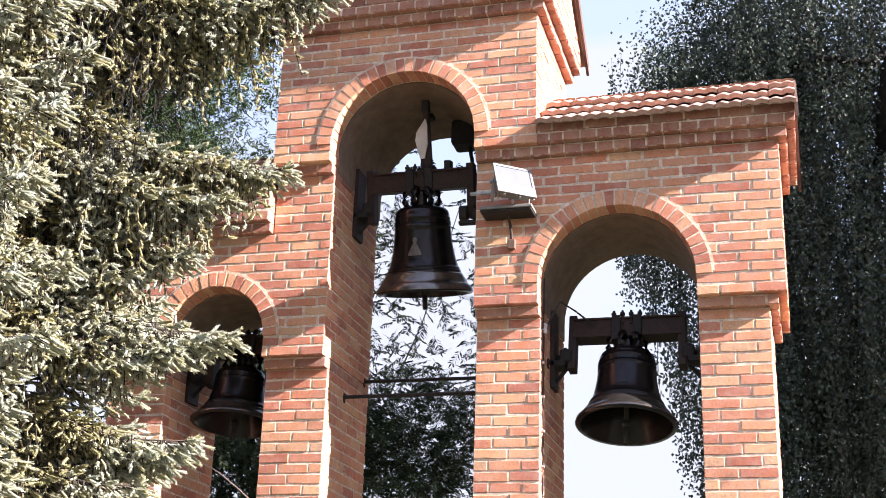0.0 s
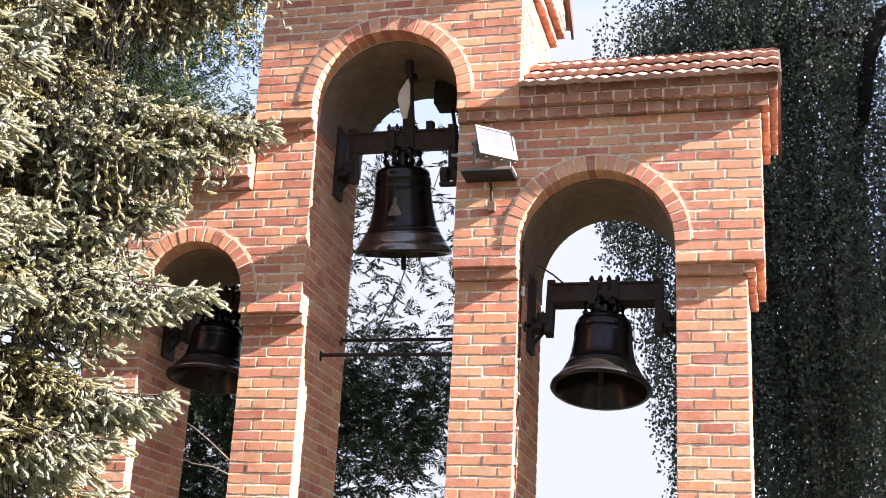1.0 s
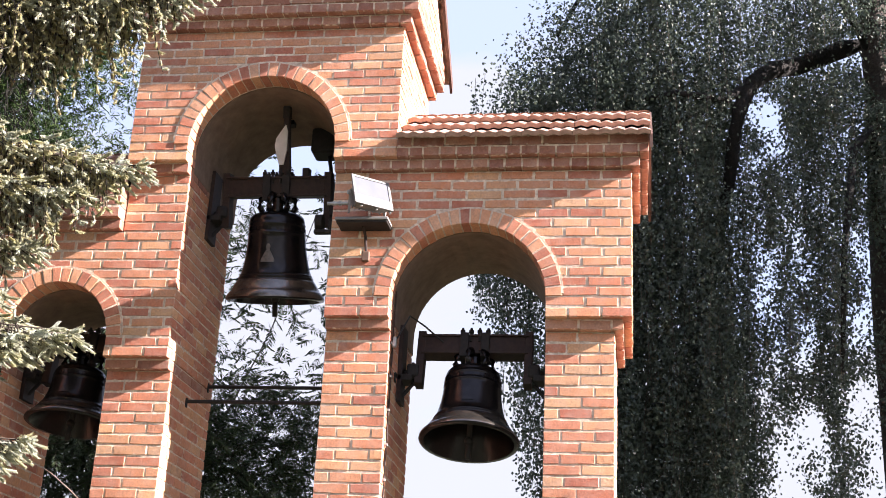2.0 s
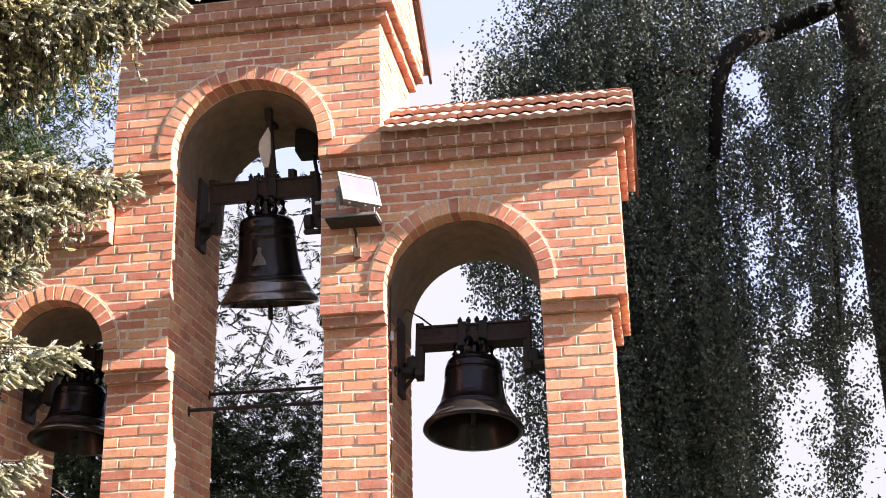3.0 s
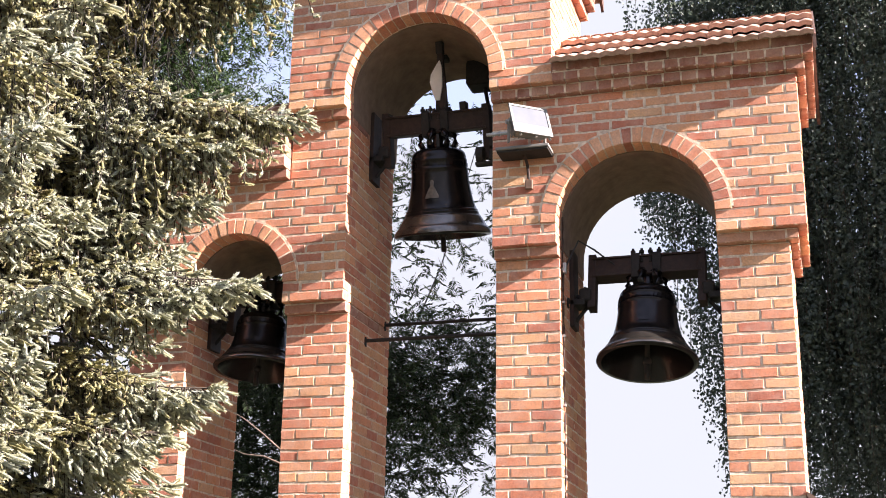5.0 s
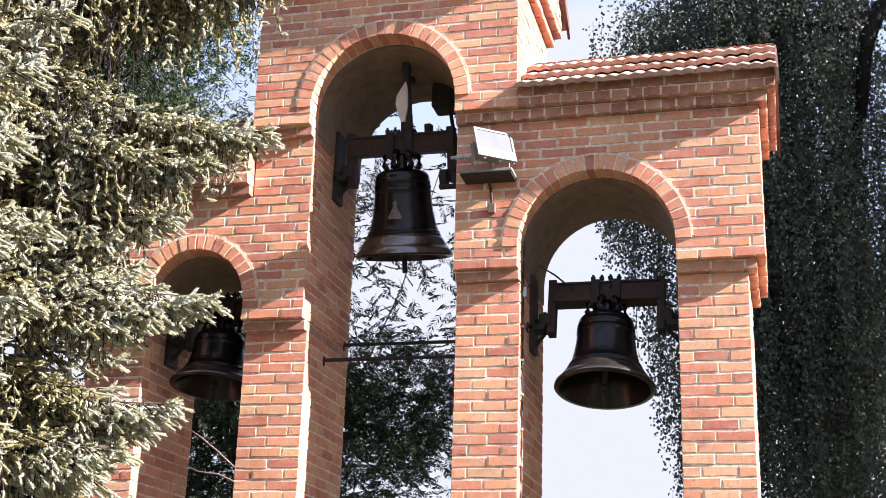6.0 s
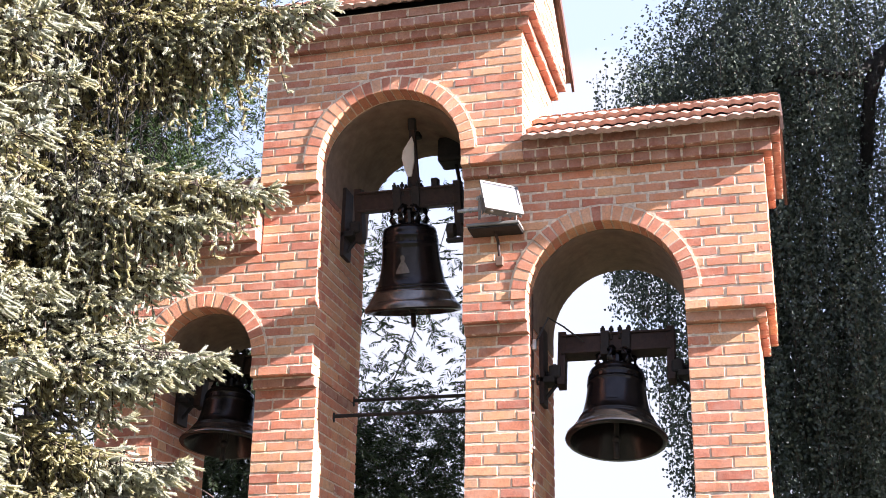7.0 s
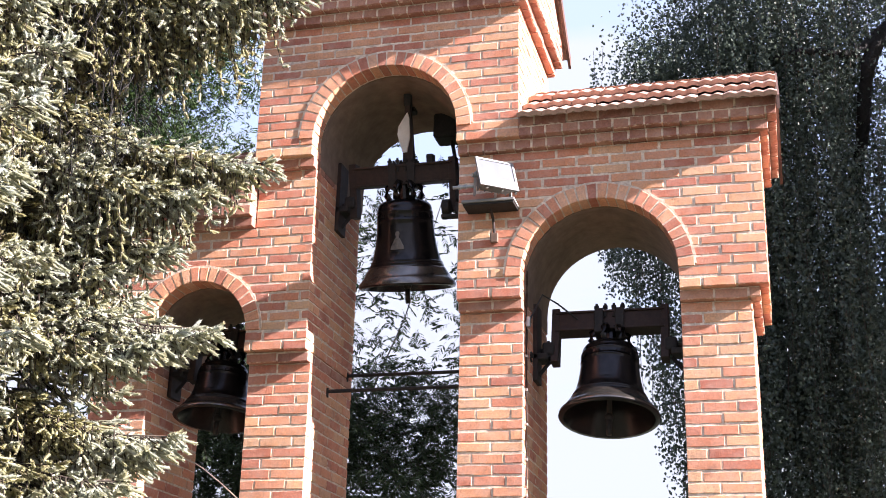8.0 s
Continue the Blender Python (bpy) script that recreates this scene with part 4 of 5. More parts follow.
def leaves(name, base, way, length, width, mat, parent, label="", fold=0.25):
    """Pointed leaves: each a folded diamond of two triangles from base along way."""
    n = len(base)
    way = unit(way)
    side = unit(np.cross(way, nr.normal(size=(n, 3))))
    up = np.cross(side, way)
    length, width = np.asarray(length).reshape(-1, 1), np.asarray(width).reshape(-1, 1)
    mid = base + way * length * 0.45
    v = np.stack([base, mid + side * width / 2 + up * width * fold, base + way * length, mid - side * width / 2 + up * width * fold], 1).reshape(-1, 3)
    i = np.arange(n)[:, None] * 4
    f = np.concatenate([i + [0, 1, 2], i + [0, 2, 3]], 1).reshape(-1, 3)
    return big_mesh(name, v, f, mat, parent, label)


def twigs(name, a, b, r0, r1, mat, parent):
    """Thin three-sided twigs from the points a to the points b."""
    d = unit(b - a)
    s = unit(np.cross(d, np.array([0.31, 0.57, 0.76])))
    t = np.cross(d, s)
    ring3 = [(1.0, 0.0), (-0.5, 0.87), (-0.5, -0.87)]
    va = [a + (s * c + t * e) * r0 for c, e in ring3]
    vb = [b + (s * c + t * e) * r1 for c, e in ring3]
    v = np.stack(va + vb, 1).reshape(-1, 3)
    i = np.arange(len(a))[:, None] * 6
    f = np.concatenate([i + [0, 1, 4, 3], i + [1, 2, 5, 4], i + [2, 0, 3, 5]], 1).reshape(-1, 4)
    return big_mesh(name, v, f, mat, parent)


# -- blue spruce --
def spruce(x, y):
    tree = empty("spruce_tree", "blue spruce with silvery young shoots and olive older needles", "tree", "", "", (0, 0, 0))
    bm = bmesh.new()
    add_tube(bm, [(x, y, -0.1), (x + 0.03, y, 2.5), (x, y + 0.02, 5), (x - 0.02, y, 8), (x, y, 11.5)], [0.24, 0.19, 0.15, 0.09, 0.02], 14)
    part("trunk", bm, BARK, tree, "grey-brown scaly trunk", True)
    # tiers of limbs towards the tower: tip of the longest, rise to the trunk, how much shorter and lower each next one is, how many, how uneven
    tips = []
    for tx, tz, rise, back, fall, count, uneven in ((-3.00, 6.44, 1.33, 0.27, 0.075, 6, 0.05), (-3.50, 7.00, 1.28, 0.55, 0.12, 3, 0.04), (-3.31, 5.01, 1.36, 0.19, 0.015, 8, 0.24),
                                                    (-3.60, 3.82, 1.17, 0.17, 0.0, 7, 0.17), (-3.83, 3.12, 1.15, 0.11, 0.09, 8, 0.16), (-3.98, 4.42, 1.15, 0.17, 0.01, 5, 0.18)):
        for k in range(count):
            grow = min(1.0, k)
            z = tz - fall * k + uneven * math.sin(k * 2.4 + 0.4) * grow
            tips.append((z + rise + 0.1 * math.sin(k * 1.9) * grow, (tx - back * k, -1.80 + 0.24 * math.sin(k * 2.7) * grow, z), 1.3 if k < 2 else 1.45))
    # inner limbs that fill the depth of the tree; the space under the upper tier stays open
    for k in range(32):
        z = 2.3 + 0.155 * k
        tips.append((z + 0.9, (-5.05 + 0.3 * math.sin(k * 2.1), -2.0 + 0.4 * math.sin(k * 1.3), z), 0.9))
    # limbs that come forward into the sun
    for k in range(29):
        z = 2.0 + 0.175 * k
        tips.append((z + 0.85, (-4.52 + 0.24 * math.sin(k * 2.3), -3.0 + 0.28 * math.sin(k * 1.7), z), 1.1))
    for k in range(26):
        z = 2.2 + 0.2 * k
        if not 5.25 < z < 6.25:
            tips.append((z + 0.8, (-4.35 - 0.35 * abs(math.sin(k * 1.9)), -1.15 - 0.25 * math.sin(k * 2.7), z), 0.8))
    for k in range(26):
        a = 0.9 + k * 2.4
        z = 0.9 + 0.42 * k
        reach = max(0.5, 2.5 - 0.2 * z)
        if math.cos(a) < 0.2:
            tips.append((z + 0.7, (x + reach * math.cos(a), y + reach * math.sin(a), z), 0.25))
    shoot_at, shoot_way, shoot_len, old_at, old_way, old_len, ta, tb = [], [], [], [], [], [], [], []

    def shoot(young, p, w, length):
        (shoot_at if young else old_at).append(p)
        (shoot_way if young else old_way).append(w)
        (shoot_len if young else old_len).append(length)

    for zt, tip, dens in tips:
        a, b = np.array([x, y, zt]), np.array(tip)
        span = np.linalg.norm(b - a)
        sag = 0.12 * span
        at = lambda u: a + (b - a) * u + np.array([0, 0, -sag * 4 * u * (1 - u) * (0.4 + 0.6 * u)])
        pts = [tuple(at(u)) for u in np.linspace(0, 1, 9)]
        limb = bmesh.new()
        add_tube(limb, pts, [0.024 * (1 - 0.85 * i / 8) for i in range(9)], 6)
        part("limb", limb, TWIG, tree, "", True)
        main = unit(at(1.0) - at(0.7))
        cross = unit(np.cross(main, [0, 0, 1.0]))
        upper = tip[2] > 5.65 and tip[0] < -3.2
        drop = 0.80 if upper else (0.66 if tip[2] > 4.4 else 0.36)
        silver = nr.uniform(0.34, 0.80) - (0.17 if upper else 0.0)
        n = int(span / 0.070 * dens)
        for i in range(n):
            u = 0.15 + 0.85 * (i + nr.random()) / n
            p = at(u)
            if p[0] < -5.75 and dens > 0.5:
                continue
            left = (1 - u) * span
            patch = noise.noise(Vector(p) * 1.7)
            # flat side twigs with their shoots like a feather
            reach = min(0.11 + 0.42 * left, 0.42) * nr.uniform(0.6, 1.0)
            for sgn in (-1, 1):
                d = unit(main * nr.uniform(0.75, 1.0) + cross * sgn * nr.uniform(0.45, 0.8) + np.array([0, 0, nr.uniform(-0.75, 0.10)]))
                q = p + d * reach
                ta.append(p)
                tb.append(q)
                m = max(1, int(reach / 0.078))
                flat = unit(np.cross(d, [0, 0, 1.0]))
                for j in range(m):
                    v = (j + nr.uniform(0.4, 0.8)) / (m + 0.3)
                    w = unit(d * 0.75 + flat * (1 if j % 2 else -1) * 0.85 + np.array([0, 0, nr.uniform(-0.55, 0.3)]) + nr.normal(size=3) * 0.18)
                    young = silver + 0.5 * (v - 0.4) + 1.2 * patch + (0.95 - left if left < 0.55 else 0.0) + 0.15 * nr.normal() > 0.68
                    shoot(young, p + d * reach * v, w, nr.uniform(0.050, 0.082))
                # a long end shoot
                young = silver + 0.25 + 1.0 * patch + (0.7 if left < 0.5 else 0.0) + 0.15 * nr.normal() > 0.62
                shoot(young, q - d * 0.03, d, 0.06)
                shoot(young, q + d * 0.02, unit(d + np.array([0, 0, 0.12])), nr.uniform(0.05, 0.085))
            # hanging twigs below the limb
            for _ in range(3 if dens > 1.2 else 2 if dens > 0.5 else 1):
                if left < 0.15 or nr.random() > 0.85:
                    continue
                o = p + cross * nr.uniform(-0.34, 0.20) * min(1, left * 2)
                d = unit(main * nr.uniform(-0.05, 0.35) + cross * nr.uniform(-0.2, 0.2) + np.array([0, 0, -1.0]))
                deep = drop * nr.uniform(0.35, 1.0) * min(1.0, left * 1.8)
                ta.append(o)
                tb.append(o + d * deep)
                m = max(2, int(deep / 0.068))
                for j in range(m):
                    v = (j + 0.7) / m
                    w = unit(d * 0.8 + unit(nr.normal(size=3)) * 0.8 + main * 0.2)
                    shoot(silver - 0.30 + 0.5 * v + 1.0 * patch + (0.4 if left < 0.5 else 0.0) + 0.15 * nr.normal() > 0.58, o + d * deep * v, w, nr.uniform(0.038, 0.062))
        for _ in range(7):
            shoot(True, b - main * nr.uniform(0.0, 0.06), unit(main + nr.normal(size=3) * 0.45 + np.array([0, 0, 0.25])), nr.uniform(0.06, 0.085))
    twigs("twig", np.array(ta), np.array(tb), 0.006, 0.003, TWIG, tree)
    # dry bare twigs under the upper tier, near-black to carry the shade there
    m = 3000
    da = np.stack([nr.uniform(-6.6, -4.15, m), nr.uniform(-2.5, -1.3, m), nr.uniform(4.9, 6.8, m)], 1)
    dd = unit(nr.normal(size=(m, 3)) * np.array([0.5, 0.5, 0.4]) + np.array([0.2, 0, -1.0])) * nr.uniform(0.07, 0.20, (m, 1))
    tagged(twigs("dry_twig", da, da + dd, 0.0050, 0.0032, BARK_DARK, tree), "bare dry twigs coloured dark for the shaded interior", kind="stuff")

    def needles(name, at, way, length, mat, count, reach, label):
        at, way, length = np.array(at), unit(np.array(way)), np.array(length)
        n = len(at)
        s = unit(np.cross(way, np.array([0.21, 0.37, 0.9])))
        t = np.cross(way, s)
        ang = nr.uniform(0, 2 * np.pi, (n, count))
        u = nr.uniform(0.0, 1.0, (n, count))
        rad = s[:, None] * np.cos(ang)[..., None] + t[:, None] * np.sin(ang)[..., None]
        base = at[:, None] + way[:, None] * (u * length[:, None])[..., None]
        d = rad * 0.85 + way[:, None] * (0.62 + 0.9 * u * u)[..., None]
        tip = base + unit(d) * (reach * nr.uniform(0.8, 1.15, (n, count)))[..., None]
        wid = unit(np.cross(unit(d), way[:, None])) * 0.0068
        v = np.stack([base - wid, base + wid, tip], 2).reshape(-1, 3)
        # the stem inside, a slim spindle of packed needles
        ring3 = [(math.cos(2.0944 * k), math.sin(2.0944 * k)) for k in range(3)]
        rows = [at + way * (length * w)[:, None] + (s * c + t * z) * r for w, r in ((0.0, 0.011), (0.92, 0.012)) for c, z in ring3]
        core = np.stack(rows, 1).reshape(-1, 3)
        one = [q for k in range(3) for q in ([k, (k + 1) % 3, 3 + k], [(k + 1) % 3, 3 + (k + 1) % 3, 3 + k])]
        fc = (np.arange(n)[:, None, None] * 6 + np.array(one)[None]).reshape(-1, 3) + len(v)
        f = np.concatenate([np.arange(len(v)).reshape(-1, 3), fc])
        v = np.concatenate([v, core])
        big_mesh(name, v, f, mat, tree, label)

    needles("young_shoot", shoot_at, shoot_way, shoot_len, NEEDLE_BLUE, 24, 0.0265, "silvery blue-green young needles")
    needles("old_shoot", old_at, old_way, old_len, NEEDLE_OLD, 18, 0.0245, "olive and brown older needles")
    return len(shoot_at), len(old_at)


print("spruce shoots", spruce(-6.45, -2.35))


# -- weeping birch behind the right wing --
def birch():
    tree = empty("weeping_birch", "tall weeping birch with long hanging leafy twigs", "tree", "", "", (0, 0, 0))
    bm = bmesh.new()
    add_tube(bm, [(3.15, 5.9, -0.1), (3.05, 5.8, 3), (3.0, 5.7, 6.5), (3.05, 5.65, 9.5), (2.9, 5.5, 13), (2.6, 5.3, 16)], [0.34, 0.29, 0.25, 0.21, 0.12, 0.03], 14)
    part("trunk", bm, BARK, tree, "dark furrowed trunk", True)
    arm = [(3.13, 6.0, 9.51), (3.0, 6.1, 10.26), (2.67, 5.9, 10.1), (2.07, 5.75, 9.78), (1.67, 5.3, 9.49), (1.39, 5.0, 9.14), (1.23, 4.85, 8.72), (1.16, 5.0, 8.39), (1.12, 5.3, 7.99), (1.01, 5.6, 7.54), (0.85, 5.8, 6.6)]
    limbs = [arm, [(1.39, 5.0, 9.14), (1.05, 4.75, 8.80), (0.75, 4.45, 8.70), (0.48, 4.5, 8.78), (0.1, 4.7, 8.8)],
             [(3.05, 5.6, 9.6), (2.3, 5.3, 11.2), (1.0, 5.2, 12.0), (-0.4, 5.2, 11.2), (-1.0, 5.2, 10.0)],
             [(3.0, 5.6, 10.5), (3.9, 5.0, 11.8), (4.6, 4.6, 11.5), (5.2, 4.4, 10.0)],
             [(3.0, 5.6, 8.0), (2.75, 5.0, 8.5), (2.5, 4.7, 8.1), (2.3, 4.6, 6.8), (2.2, 4.6, 5.4)],
             [(2.3, 5.3, 11.2), (0.8, 6.0, 11.5), (-0.9, 6.2, 10.2), (-1.3, 6.2, 8.8)]]
    for pts in limbs:
        bm = bmesh.new()
        r = 0.13 if pts is arm else 0.06
        add_tube(bm, pts, [r * (1 - 0.6 * (i / (len(pts) - 1)) ** 1.6) for i in range(len(pts))], 9)
        part("limb", bm, BARK_DARK, tree, "", True)
    # thin places of the crown, in a plane through its middle: from x to x, from z to z, how full
    thin = [(0.0, 0.58, 3.5, 5.8, 0.88), (0.75, 1.20, 6.85, 7.5, 0.52), (1.38, 1.76, 7.9, 9.0, 0.14), (1.40, 1.62, 5.3, 7.2, 0.28), (1.82, 2.05, 5.4, 7.0, 0.26),
            (1.42, 2.06, 2.4, 5.3, 0.16), (2.42, 2.9, 5.5, 7.4, 0.22), (2.26, 2.9, 2.4, 5.5, 0.18), (2.45, 2.75, 9.3, 9.8, 0.45), (1.25, 2.9, 6.6, 8.9, 0.74), (1.3, 2.9, 5.2, 6.6, 0.70), (1.9, 2.9, 8.9, 10.4, 0.85)]

    # the big limb in that plane, with its true depth
    line = np.array(arm[:9])
    bare = np.concatenate([a + (b - a) * np.linspace(0, 1, 8)[:, None] for a, b in zip(line, line[1:])])
    scale = 14.4 / (bare[:, 1] + 9.4)
    bare[:, 0], bare[:, 2] = bare[:, 0] * scale, 1.5 + (bare[:, 2] - 1.5) * scale

    def bell_step(v, a, b, soft):
        return 1 / (1 + np.exp(np.clip(-(v - a) / soft, -30, 30))) / (1 + np.exp(np.clip(-(b - v) / soft, -30, 30)))

    def fullness(p):
        k = 14.4 / (p[:, 1] + 9.4)
        u, w = p[:, 0] * k, 1.5 + (p[:, 2] - 1.5) * k
        full = np.ones(len(p))
        for u0, u1, w0, w1, d in thin:
            wig = 0.06 * np.sin(w * 5.1 + u0 * 9) + 0.03 * np.sin(w * 13.0 + u1 * 5)
            full = np.minimum(full, 1 - (1 - d) * bell_step(u + wig, u0, u1, 0.03) * bell_step(w, w0, w1, 0.10))
        # clumps within the thin places
        full = np.where(full < 0.9, full + 0.26 * np.sin(u * 8 + 2 * np.sin(w * 1.7)) * np.sin(w * 4.3 + u * 3), full)
        # the big limb stands free of leaves on its sunny side
        gap = np.hypot(u[:, None] - bare[None, :, 0], w[:, None] - bare[None, :, 2])
        k = gap.argmin(1)
        near = (gap.min(1) < 0.15) & (p[:, 1] < bare[k, 1] + 0.05)
        return np.where(near, 0.0, full)

    base, way, ta, tb = [], [], [], []

    def strand(x, y, top, low, every=0.0205):
        n = int((top - low) / every)
        if n < 8:
            return
        zz = np.linspace(top, low, n)
        ph, am = nr.uniform(0, 6.3), nr.uniform(0.03, 0.12)
        p = np.stack([x + am * np.sin(zz * 1.1 + ph), y + am * np.cos(zz * 0.9 + ph), zz], 1)
        # leaves sit in tufts along the twig
        tuft = 0.5 + 0.5 * np.sin(zz * nr.uniform(9, 16) + ph) * np.sin(zz * nr.uniform(2, 4) + 2 * ph)
        keep = (0.8 * tuft + 0.3 * nr.random(n)) > 1.0 - 0.9 * fullness(p)
        if keep.sum() < 3:
            return
        base.append(p[keep] + nr.normal(size=(keep.sum(), 3)) * np.array([0.045, 0.06, 0.03]))
        way.append((nr.normal(size=(n, 3)) * 0.7 + np.array([0, 0, -0.7]))[keep])
        if nr.random() < 0.3:
            q = p[:-8:8]
            ok = fullness(q) > 0.6
            ta.append(q[ok])
            tb.append(p[8::8][:len(q)][ok])

    # the main mass, in loose columns
    for k in range(1750):
        if k % 7 == 0:
            column = (nr.uniform(-0.55, 3.5), nr.uniform(4.3, 6.6))
        x, y = column[0] + nr.normal() * 0.09, column[1] + nr.normal() * 0.12
        top = nr.uniform(5.0, 11.6)
        strand(x, y, top, max(2.4 + abs(nr.normal()) * 0.5, top - nr.uniform(1.2, 3.6)))
    for k in range(420):
        x = nr.uniform(-0.6, 1.05)
        top = nr.uniform(4.2, 10.0)
        strand(x, nr.uniform(4.4, 6.4), top, max(2.4, top - nr.uniform(1.0, 2.6)))
    for k in range(260):
        x = nr.uniform(-0.1, 1.45)
        top = nr.uniform(3.6, 6.6)
        strand(x, nr.uniform(4.6, 6.4), top, max(2.2, top - nr.uniform(0.9, 1.9)))
    # the edge over the roof, and the twigs that hang behind the right opening
    for k in range(200):
        x = nr.uniform(-2.0, -0.5)
        top = nr.uniform(7.6, 9.3)
        strand(x, nr.uniform(4.6, 6.2), top, top - nr.uniform(0.8, 1.8))
    for k in range(150):
        x = -0.85 - 1.25 * nr.random() ** 1.3
        low = np.interp(x, [-2.1, -1.8, -1.5, -1.3, -1.0, -0.85], [6.7, 6.15, 5.3, 4.2, 3.0, 2.8]) + abs(nr.normal()) * 0.45
        strand(x, 5.0 + 0.25 * nr.normal(), max(low + 0.5, nr.uniform(6.3, 8.0)), low, 0.030)
    # bushy sprays along the crown's edge
    for k in range(620):
        t = nr.random() ** 1.4
        c = np.array([-1.5 + 5.0 * t, nr.uniform(4.4, 6.6), nr.uniform(8.3, 9.2 + 3.2 * min(1, t * 2.4))])
        m = 80
        q = c + nr.normal(size=(m, 3)) * np.array([0.17, 0.20, 0.12])
        q = q[nr.random(m) < fullness(q)]
        base.append(q)
        way.append(nr.normal(size=(len(q), 3)) + np.array([-0.2, 0, -0.3]))
    base, way = np.concatenate(base), np.concatenate(way)
    n = len(base)
    leaves("crown", base, way, nr.uniform(0.034, 0.056, n), nr.uniform(0.027, 0.042, n), BIRCH_LEAF, tree, "dense small dark green hanging leaves")
    # unseen leaves off to the right, added to keep sun off the crown
    m = 19000
    far = np.stack([nr.uniform(4.3, 9.5, m), nr.uniform(2.6, 8.0, m), nr.uniform(3.5, 11.2, m)], 1)
    leaves("shade_leaves", far, nr.normal(size=(m, 3)), nr.uniform(0.12, 0.20, m), nr.uniform(0.09, 0.14, m), BIRCH_LEAF, tree, "unseen leaves added to shade the birch")
    tagged(twigs("hanging_twig", np.concatenate(ta), np.concatenate(tb), 0.0028, 0.0022, TWIG, tree), kind="stuff")
    return n


print("birch leaves", birch())


# -- ash tree seen through the middle opening --
def pinnate(name, spots, size, mat, tree, label, pairs=5, slim=0.26):
    """Feathered leaves: leaflets in pairs along a drooping stalk."""
    spots = np.array(spots)
    n = len(spots)
    d = unit(nr.normal(size=(n, 3)) * np.array([1, 1, 0.5]) + np.array([0, 0, -0.45]))
    side = unit(np.cross(d, nr.normal(size=(n, 3)) * 0.4 + np.array([0, 0, 1.0])))
    base, way, ln = [], [], []
    for k in range(pairs):
        u = 0.25 + 0.7 * k / (pairs - 1)
        for s in (-1, 1):
            base.append(spots + d * size * u)
            way.append(d * 0.75 + side * s + np.array([0, 0, -0.25]))
            ln.append(np.full(n, size * 0.36))
    base.append(spots + d * size)
    way.append(d)
    ln.append(np.full(n, size * 0.36))
    base, way, ln = np.concatenate(base), np.concatenate(way), np.concatenate(ln)
    leaves(name, base, way, ln, ln * slim, mat, tree, label)
    twigs("leaf_stalk", spots, spots + d * size, 0.0022, 0.0015, TWIG, tree)


def clumps(boxes):
    out = []
    for x0, x1, y0, y1, z0, z1, count, each, sp in boxes:
        for _ in range(count):
            c = np.array([nr.uniform(x0, x1), nr.uniform(y0, y1), nr.uniform(z0, z1)])
            out.append(c + nr.normal(size=(each, 3)) * sp)
    return np.concatenate(out)


ash = empty("ash_tree", "ash tree with feathered leaves against the sky", "tree", "", "", (0, 0, 0))
bm = bmesh.new()
add_tube(bm, [(-6.1, 6.4, -0.1), (-6.1, 6.4, 2.5), (-6.12, 6.3, 4.2), (-6.1, 6.2, 6.0), (-6.0, 6.1, 8.2)], [0.16, 0.13, 0.10, 0.06, 0.015], 10)
part("trunk", bm, BARK, ash, "slender grey trunk", True)
for pts in ([(-6.1, 6.3, 3.8), (-5.2, 6.0, 5.0), (-4.6, 5.8, 6.2), (-4.1, 5.7, 7.8)], [(-6.1, 6.3, 3.2), (-6.6, 6.0, 4.6), (-6.8, 5.8, 6.0)], [(-6.1, 6.2, 4.2), (-5.0, 6.1, 4.7), (-3.8, 6.0, 4.9)]):
    bm = bmesh.new()
    add_tube(bm, pts, [0.024, 0.014, 0.008, 0.005][:len(pts)], 7)
    part("branch", bm, BARK, ash, "", True)
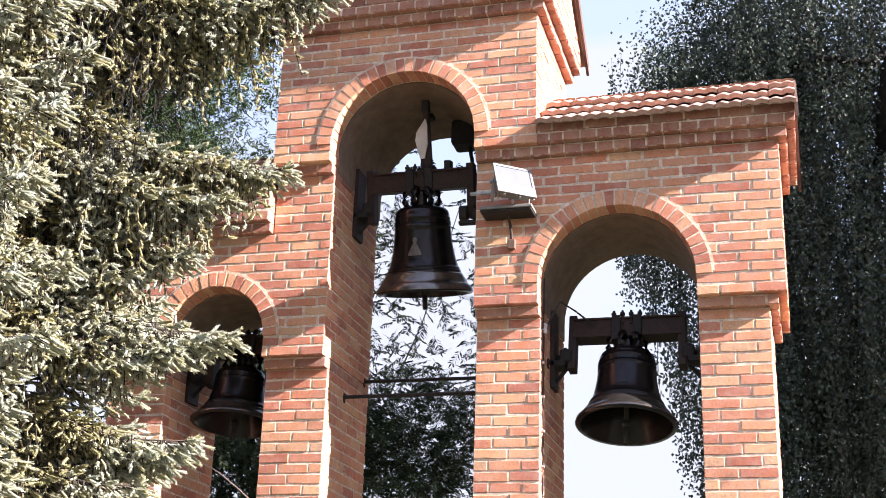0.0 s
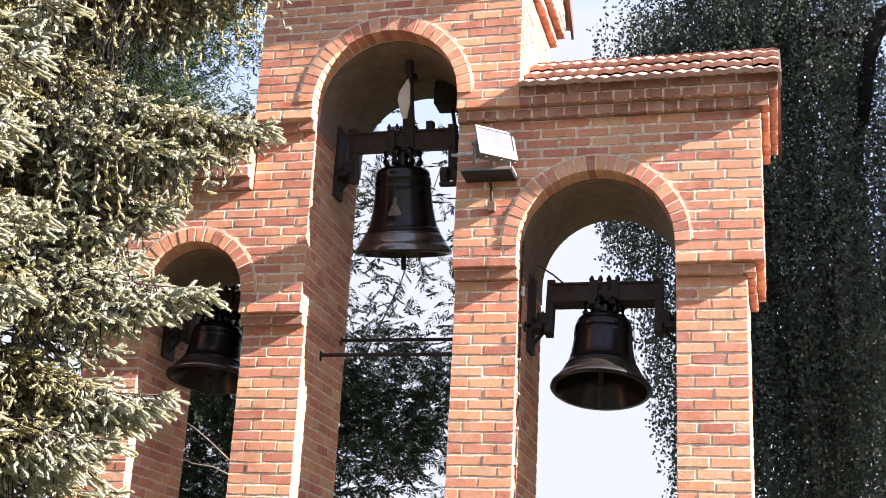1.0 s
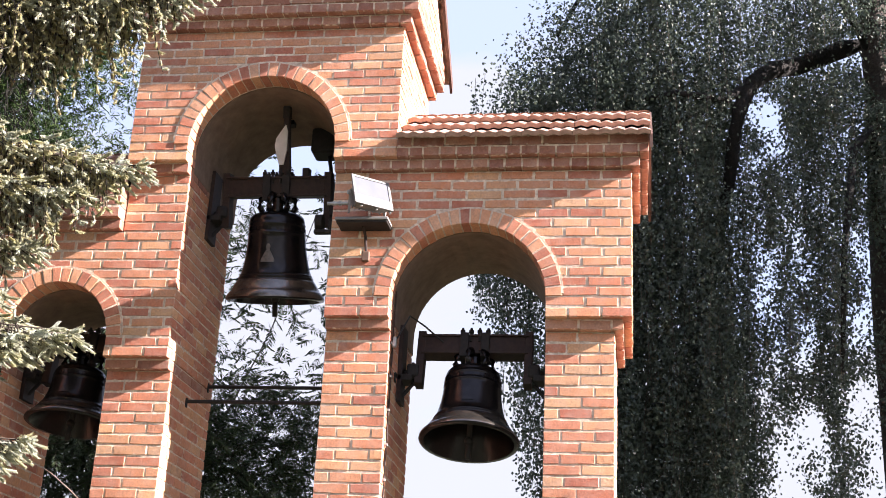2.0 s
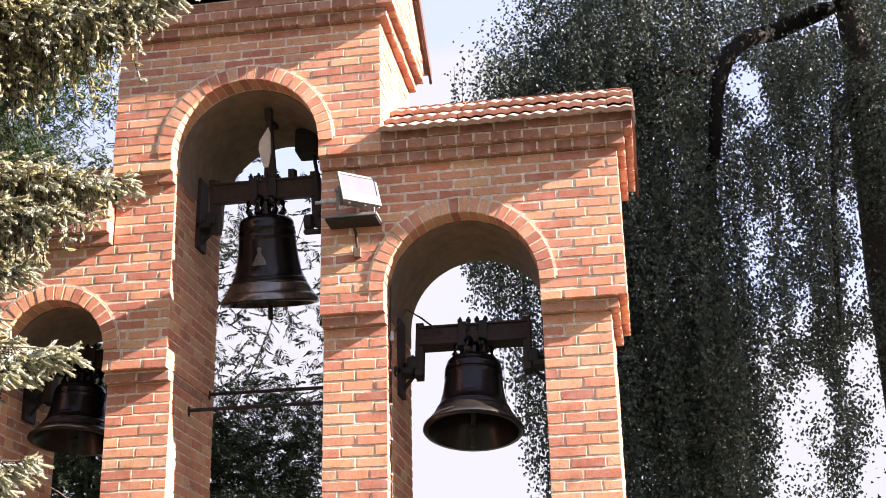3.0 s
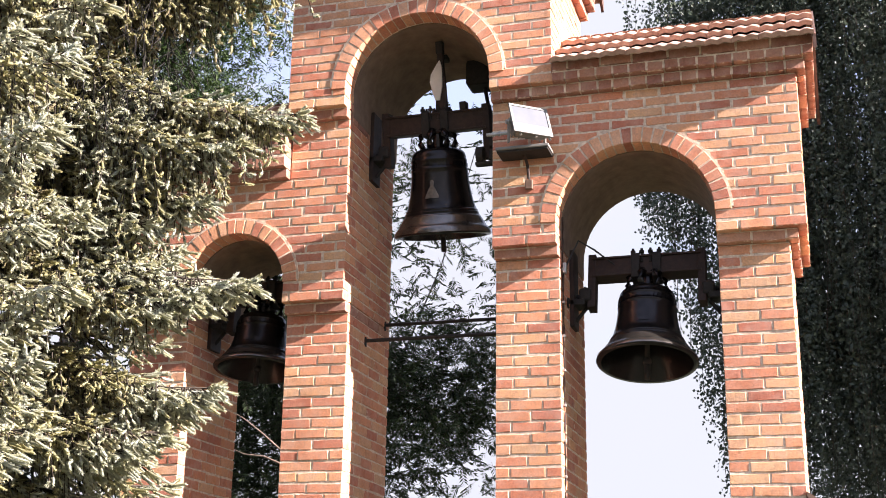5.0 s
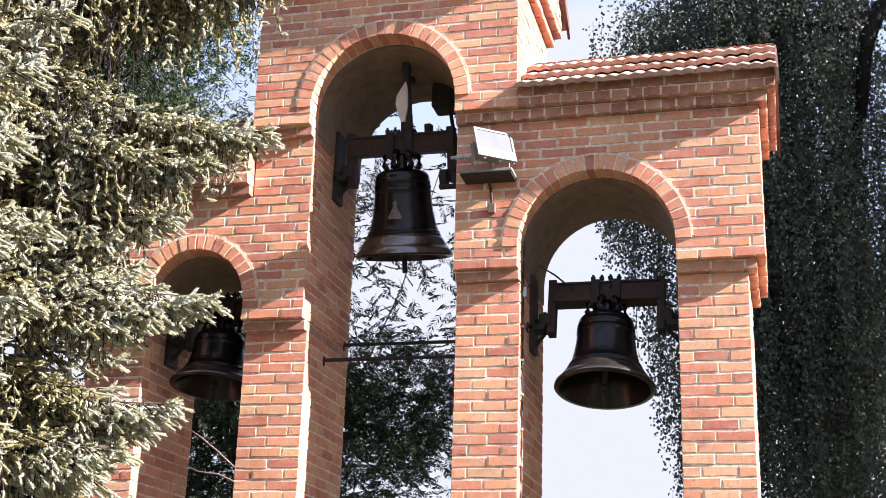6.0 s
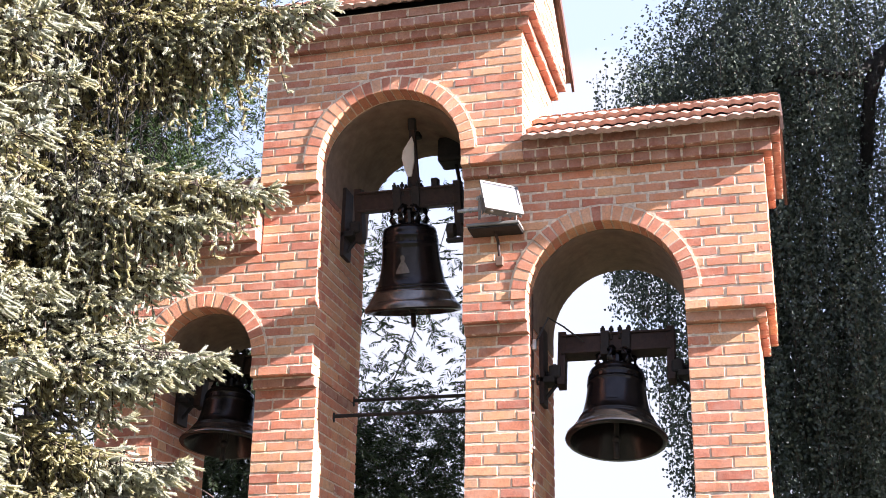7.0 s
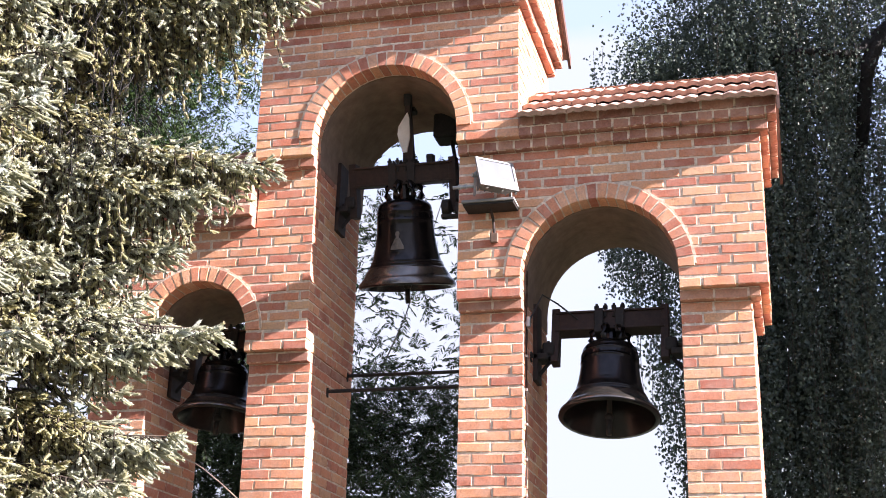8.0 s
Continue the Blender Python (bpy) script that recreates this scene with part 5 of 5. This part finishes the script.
for pts in ([(-6.086, 3.0, 3.904), (-5.90, 3.0, 3.80), (-5.685, 3.0, 3.642), (-5.40, 3.05, 3.40), (-5.30, 3.1, 2.7), (-5.35, 3.2, -0.05)], [(-6.10, 3.1, 3.515), (-5.92, 3.1, 3.44), (-5.68, 3.08, 3.406), (-5.31, 3.1, 3.25)]):
    bm = bmesh.new()
    add_tube(bm, pts, [0.005 + 0.008 * i / (len(pts) - 1) for i in range(len(pts))], 7)
    part("dead_branch", bm, DRY_WOOD, ash, "bare pale dead branch", True)
spots = clumps([(-5.8, -4.15, 4.6, 7.0, 3.4, 5.35, 76, 22, 0.19), (-4.3, -3.6, 4.6, 6.6, 4.3, 5.2, 14, 16, 0.16), (-5.8, -4.5, 4.6, 6.8, 4.2, 5.3, 22, 16, 0.17), (-5.6, -3.2, 4.8, 6.2, 5.4, 8.4, 60, 8, 0.17), (-8.2, -6.0, 4.6, 7.2, 2.4, 6.2, 330, 20, 0.22), (-7.4, -6.2, 5.0, 6.6, 5.8, 9.0, 30, 12, 0.2)])
pinnate("crown", spots, 0.215, ASH_LEAF, ash, "dark green feathered leaves", 5, 0.30)

# -- dark green conifer behind the left wing --
yew = empty("pine_tree", "fresh green conifer behind the spruce", "tree", "", "", (0, 0, 0))
bm = bmesh.new()
add_tube(bm, [(-10.4, 6.6, -0.1), (-10.4, 6.6, 5), (-10.3, 6.6, 10), (-10.2, 6.6, 13)], [0.25, 0.2, 0.12, 0.03], 10)
part("trunk", bm, BARK, yew, "brown trunk", True)
spots = clumps([(-9.8, -7.75, 5.0, 6.8, 7.6, 12.0, 260, 30, 0.24), (-11.6, -9.4, 5.6, 7.6, 8.4, 12.5, 80, 26, 0.28), (-7.7, -6.9, 5.2, 6.6, 9.6, 12.0, 22, 22, 0.2), (-7.6, -6.9, 5.2, 6.6, 8.0, 8.9, 10, 22, 0.2), (-9.8, -7.4, 5.4, 7.4, 2.5, 8.0, 90, 20, 0.28)])
n = len(spots)
d = nr.normal(size=(n, 3)) * np.array([1, 1, 0.6])
base = np.repeat(spots, 9, 0)
leaves("crown", base + nr.normal(size=base.shape) * 0.03, np.repeat(d, 9, 0) * 0.9 + nr.normal(size=base.shape) * 0.8, nr.uniform(0.06, 0.12, len(base)), 0.019, PINE_LEAF, yew, "narrow fresh green needles")
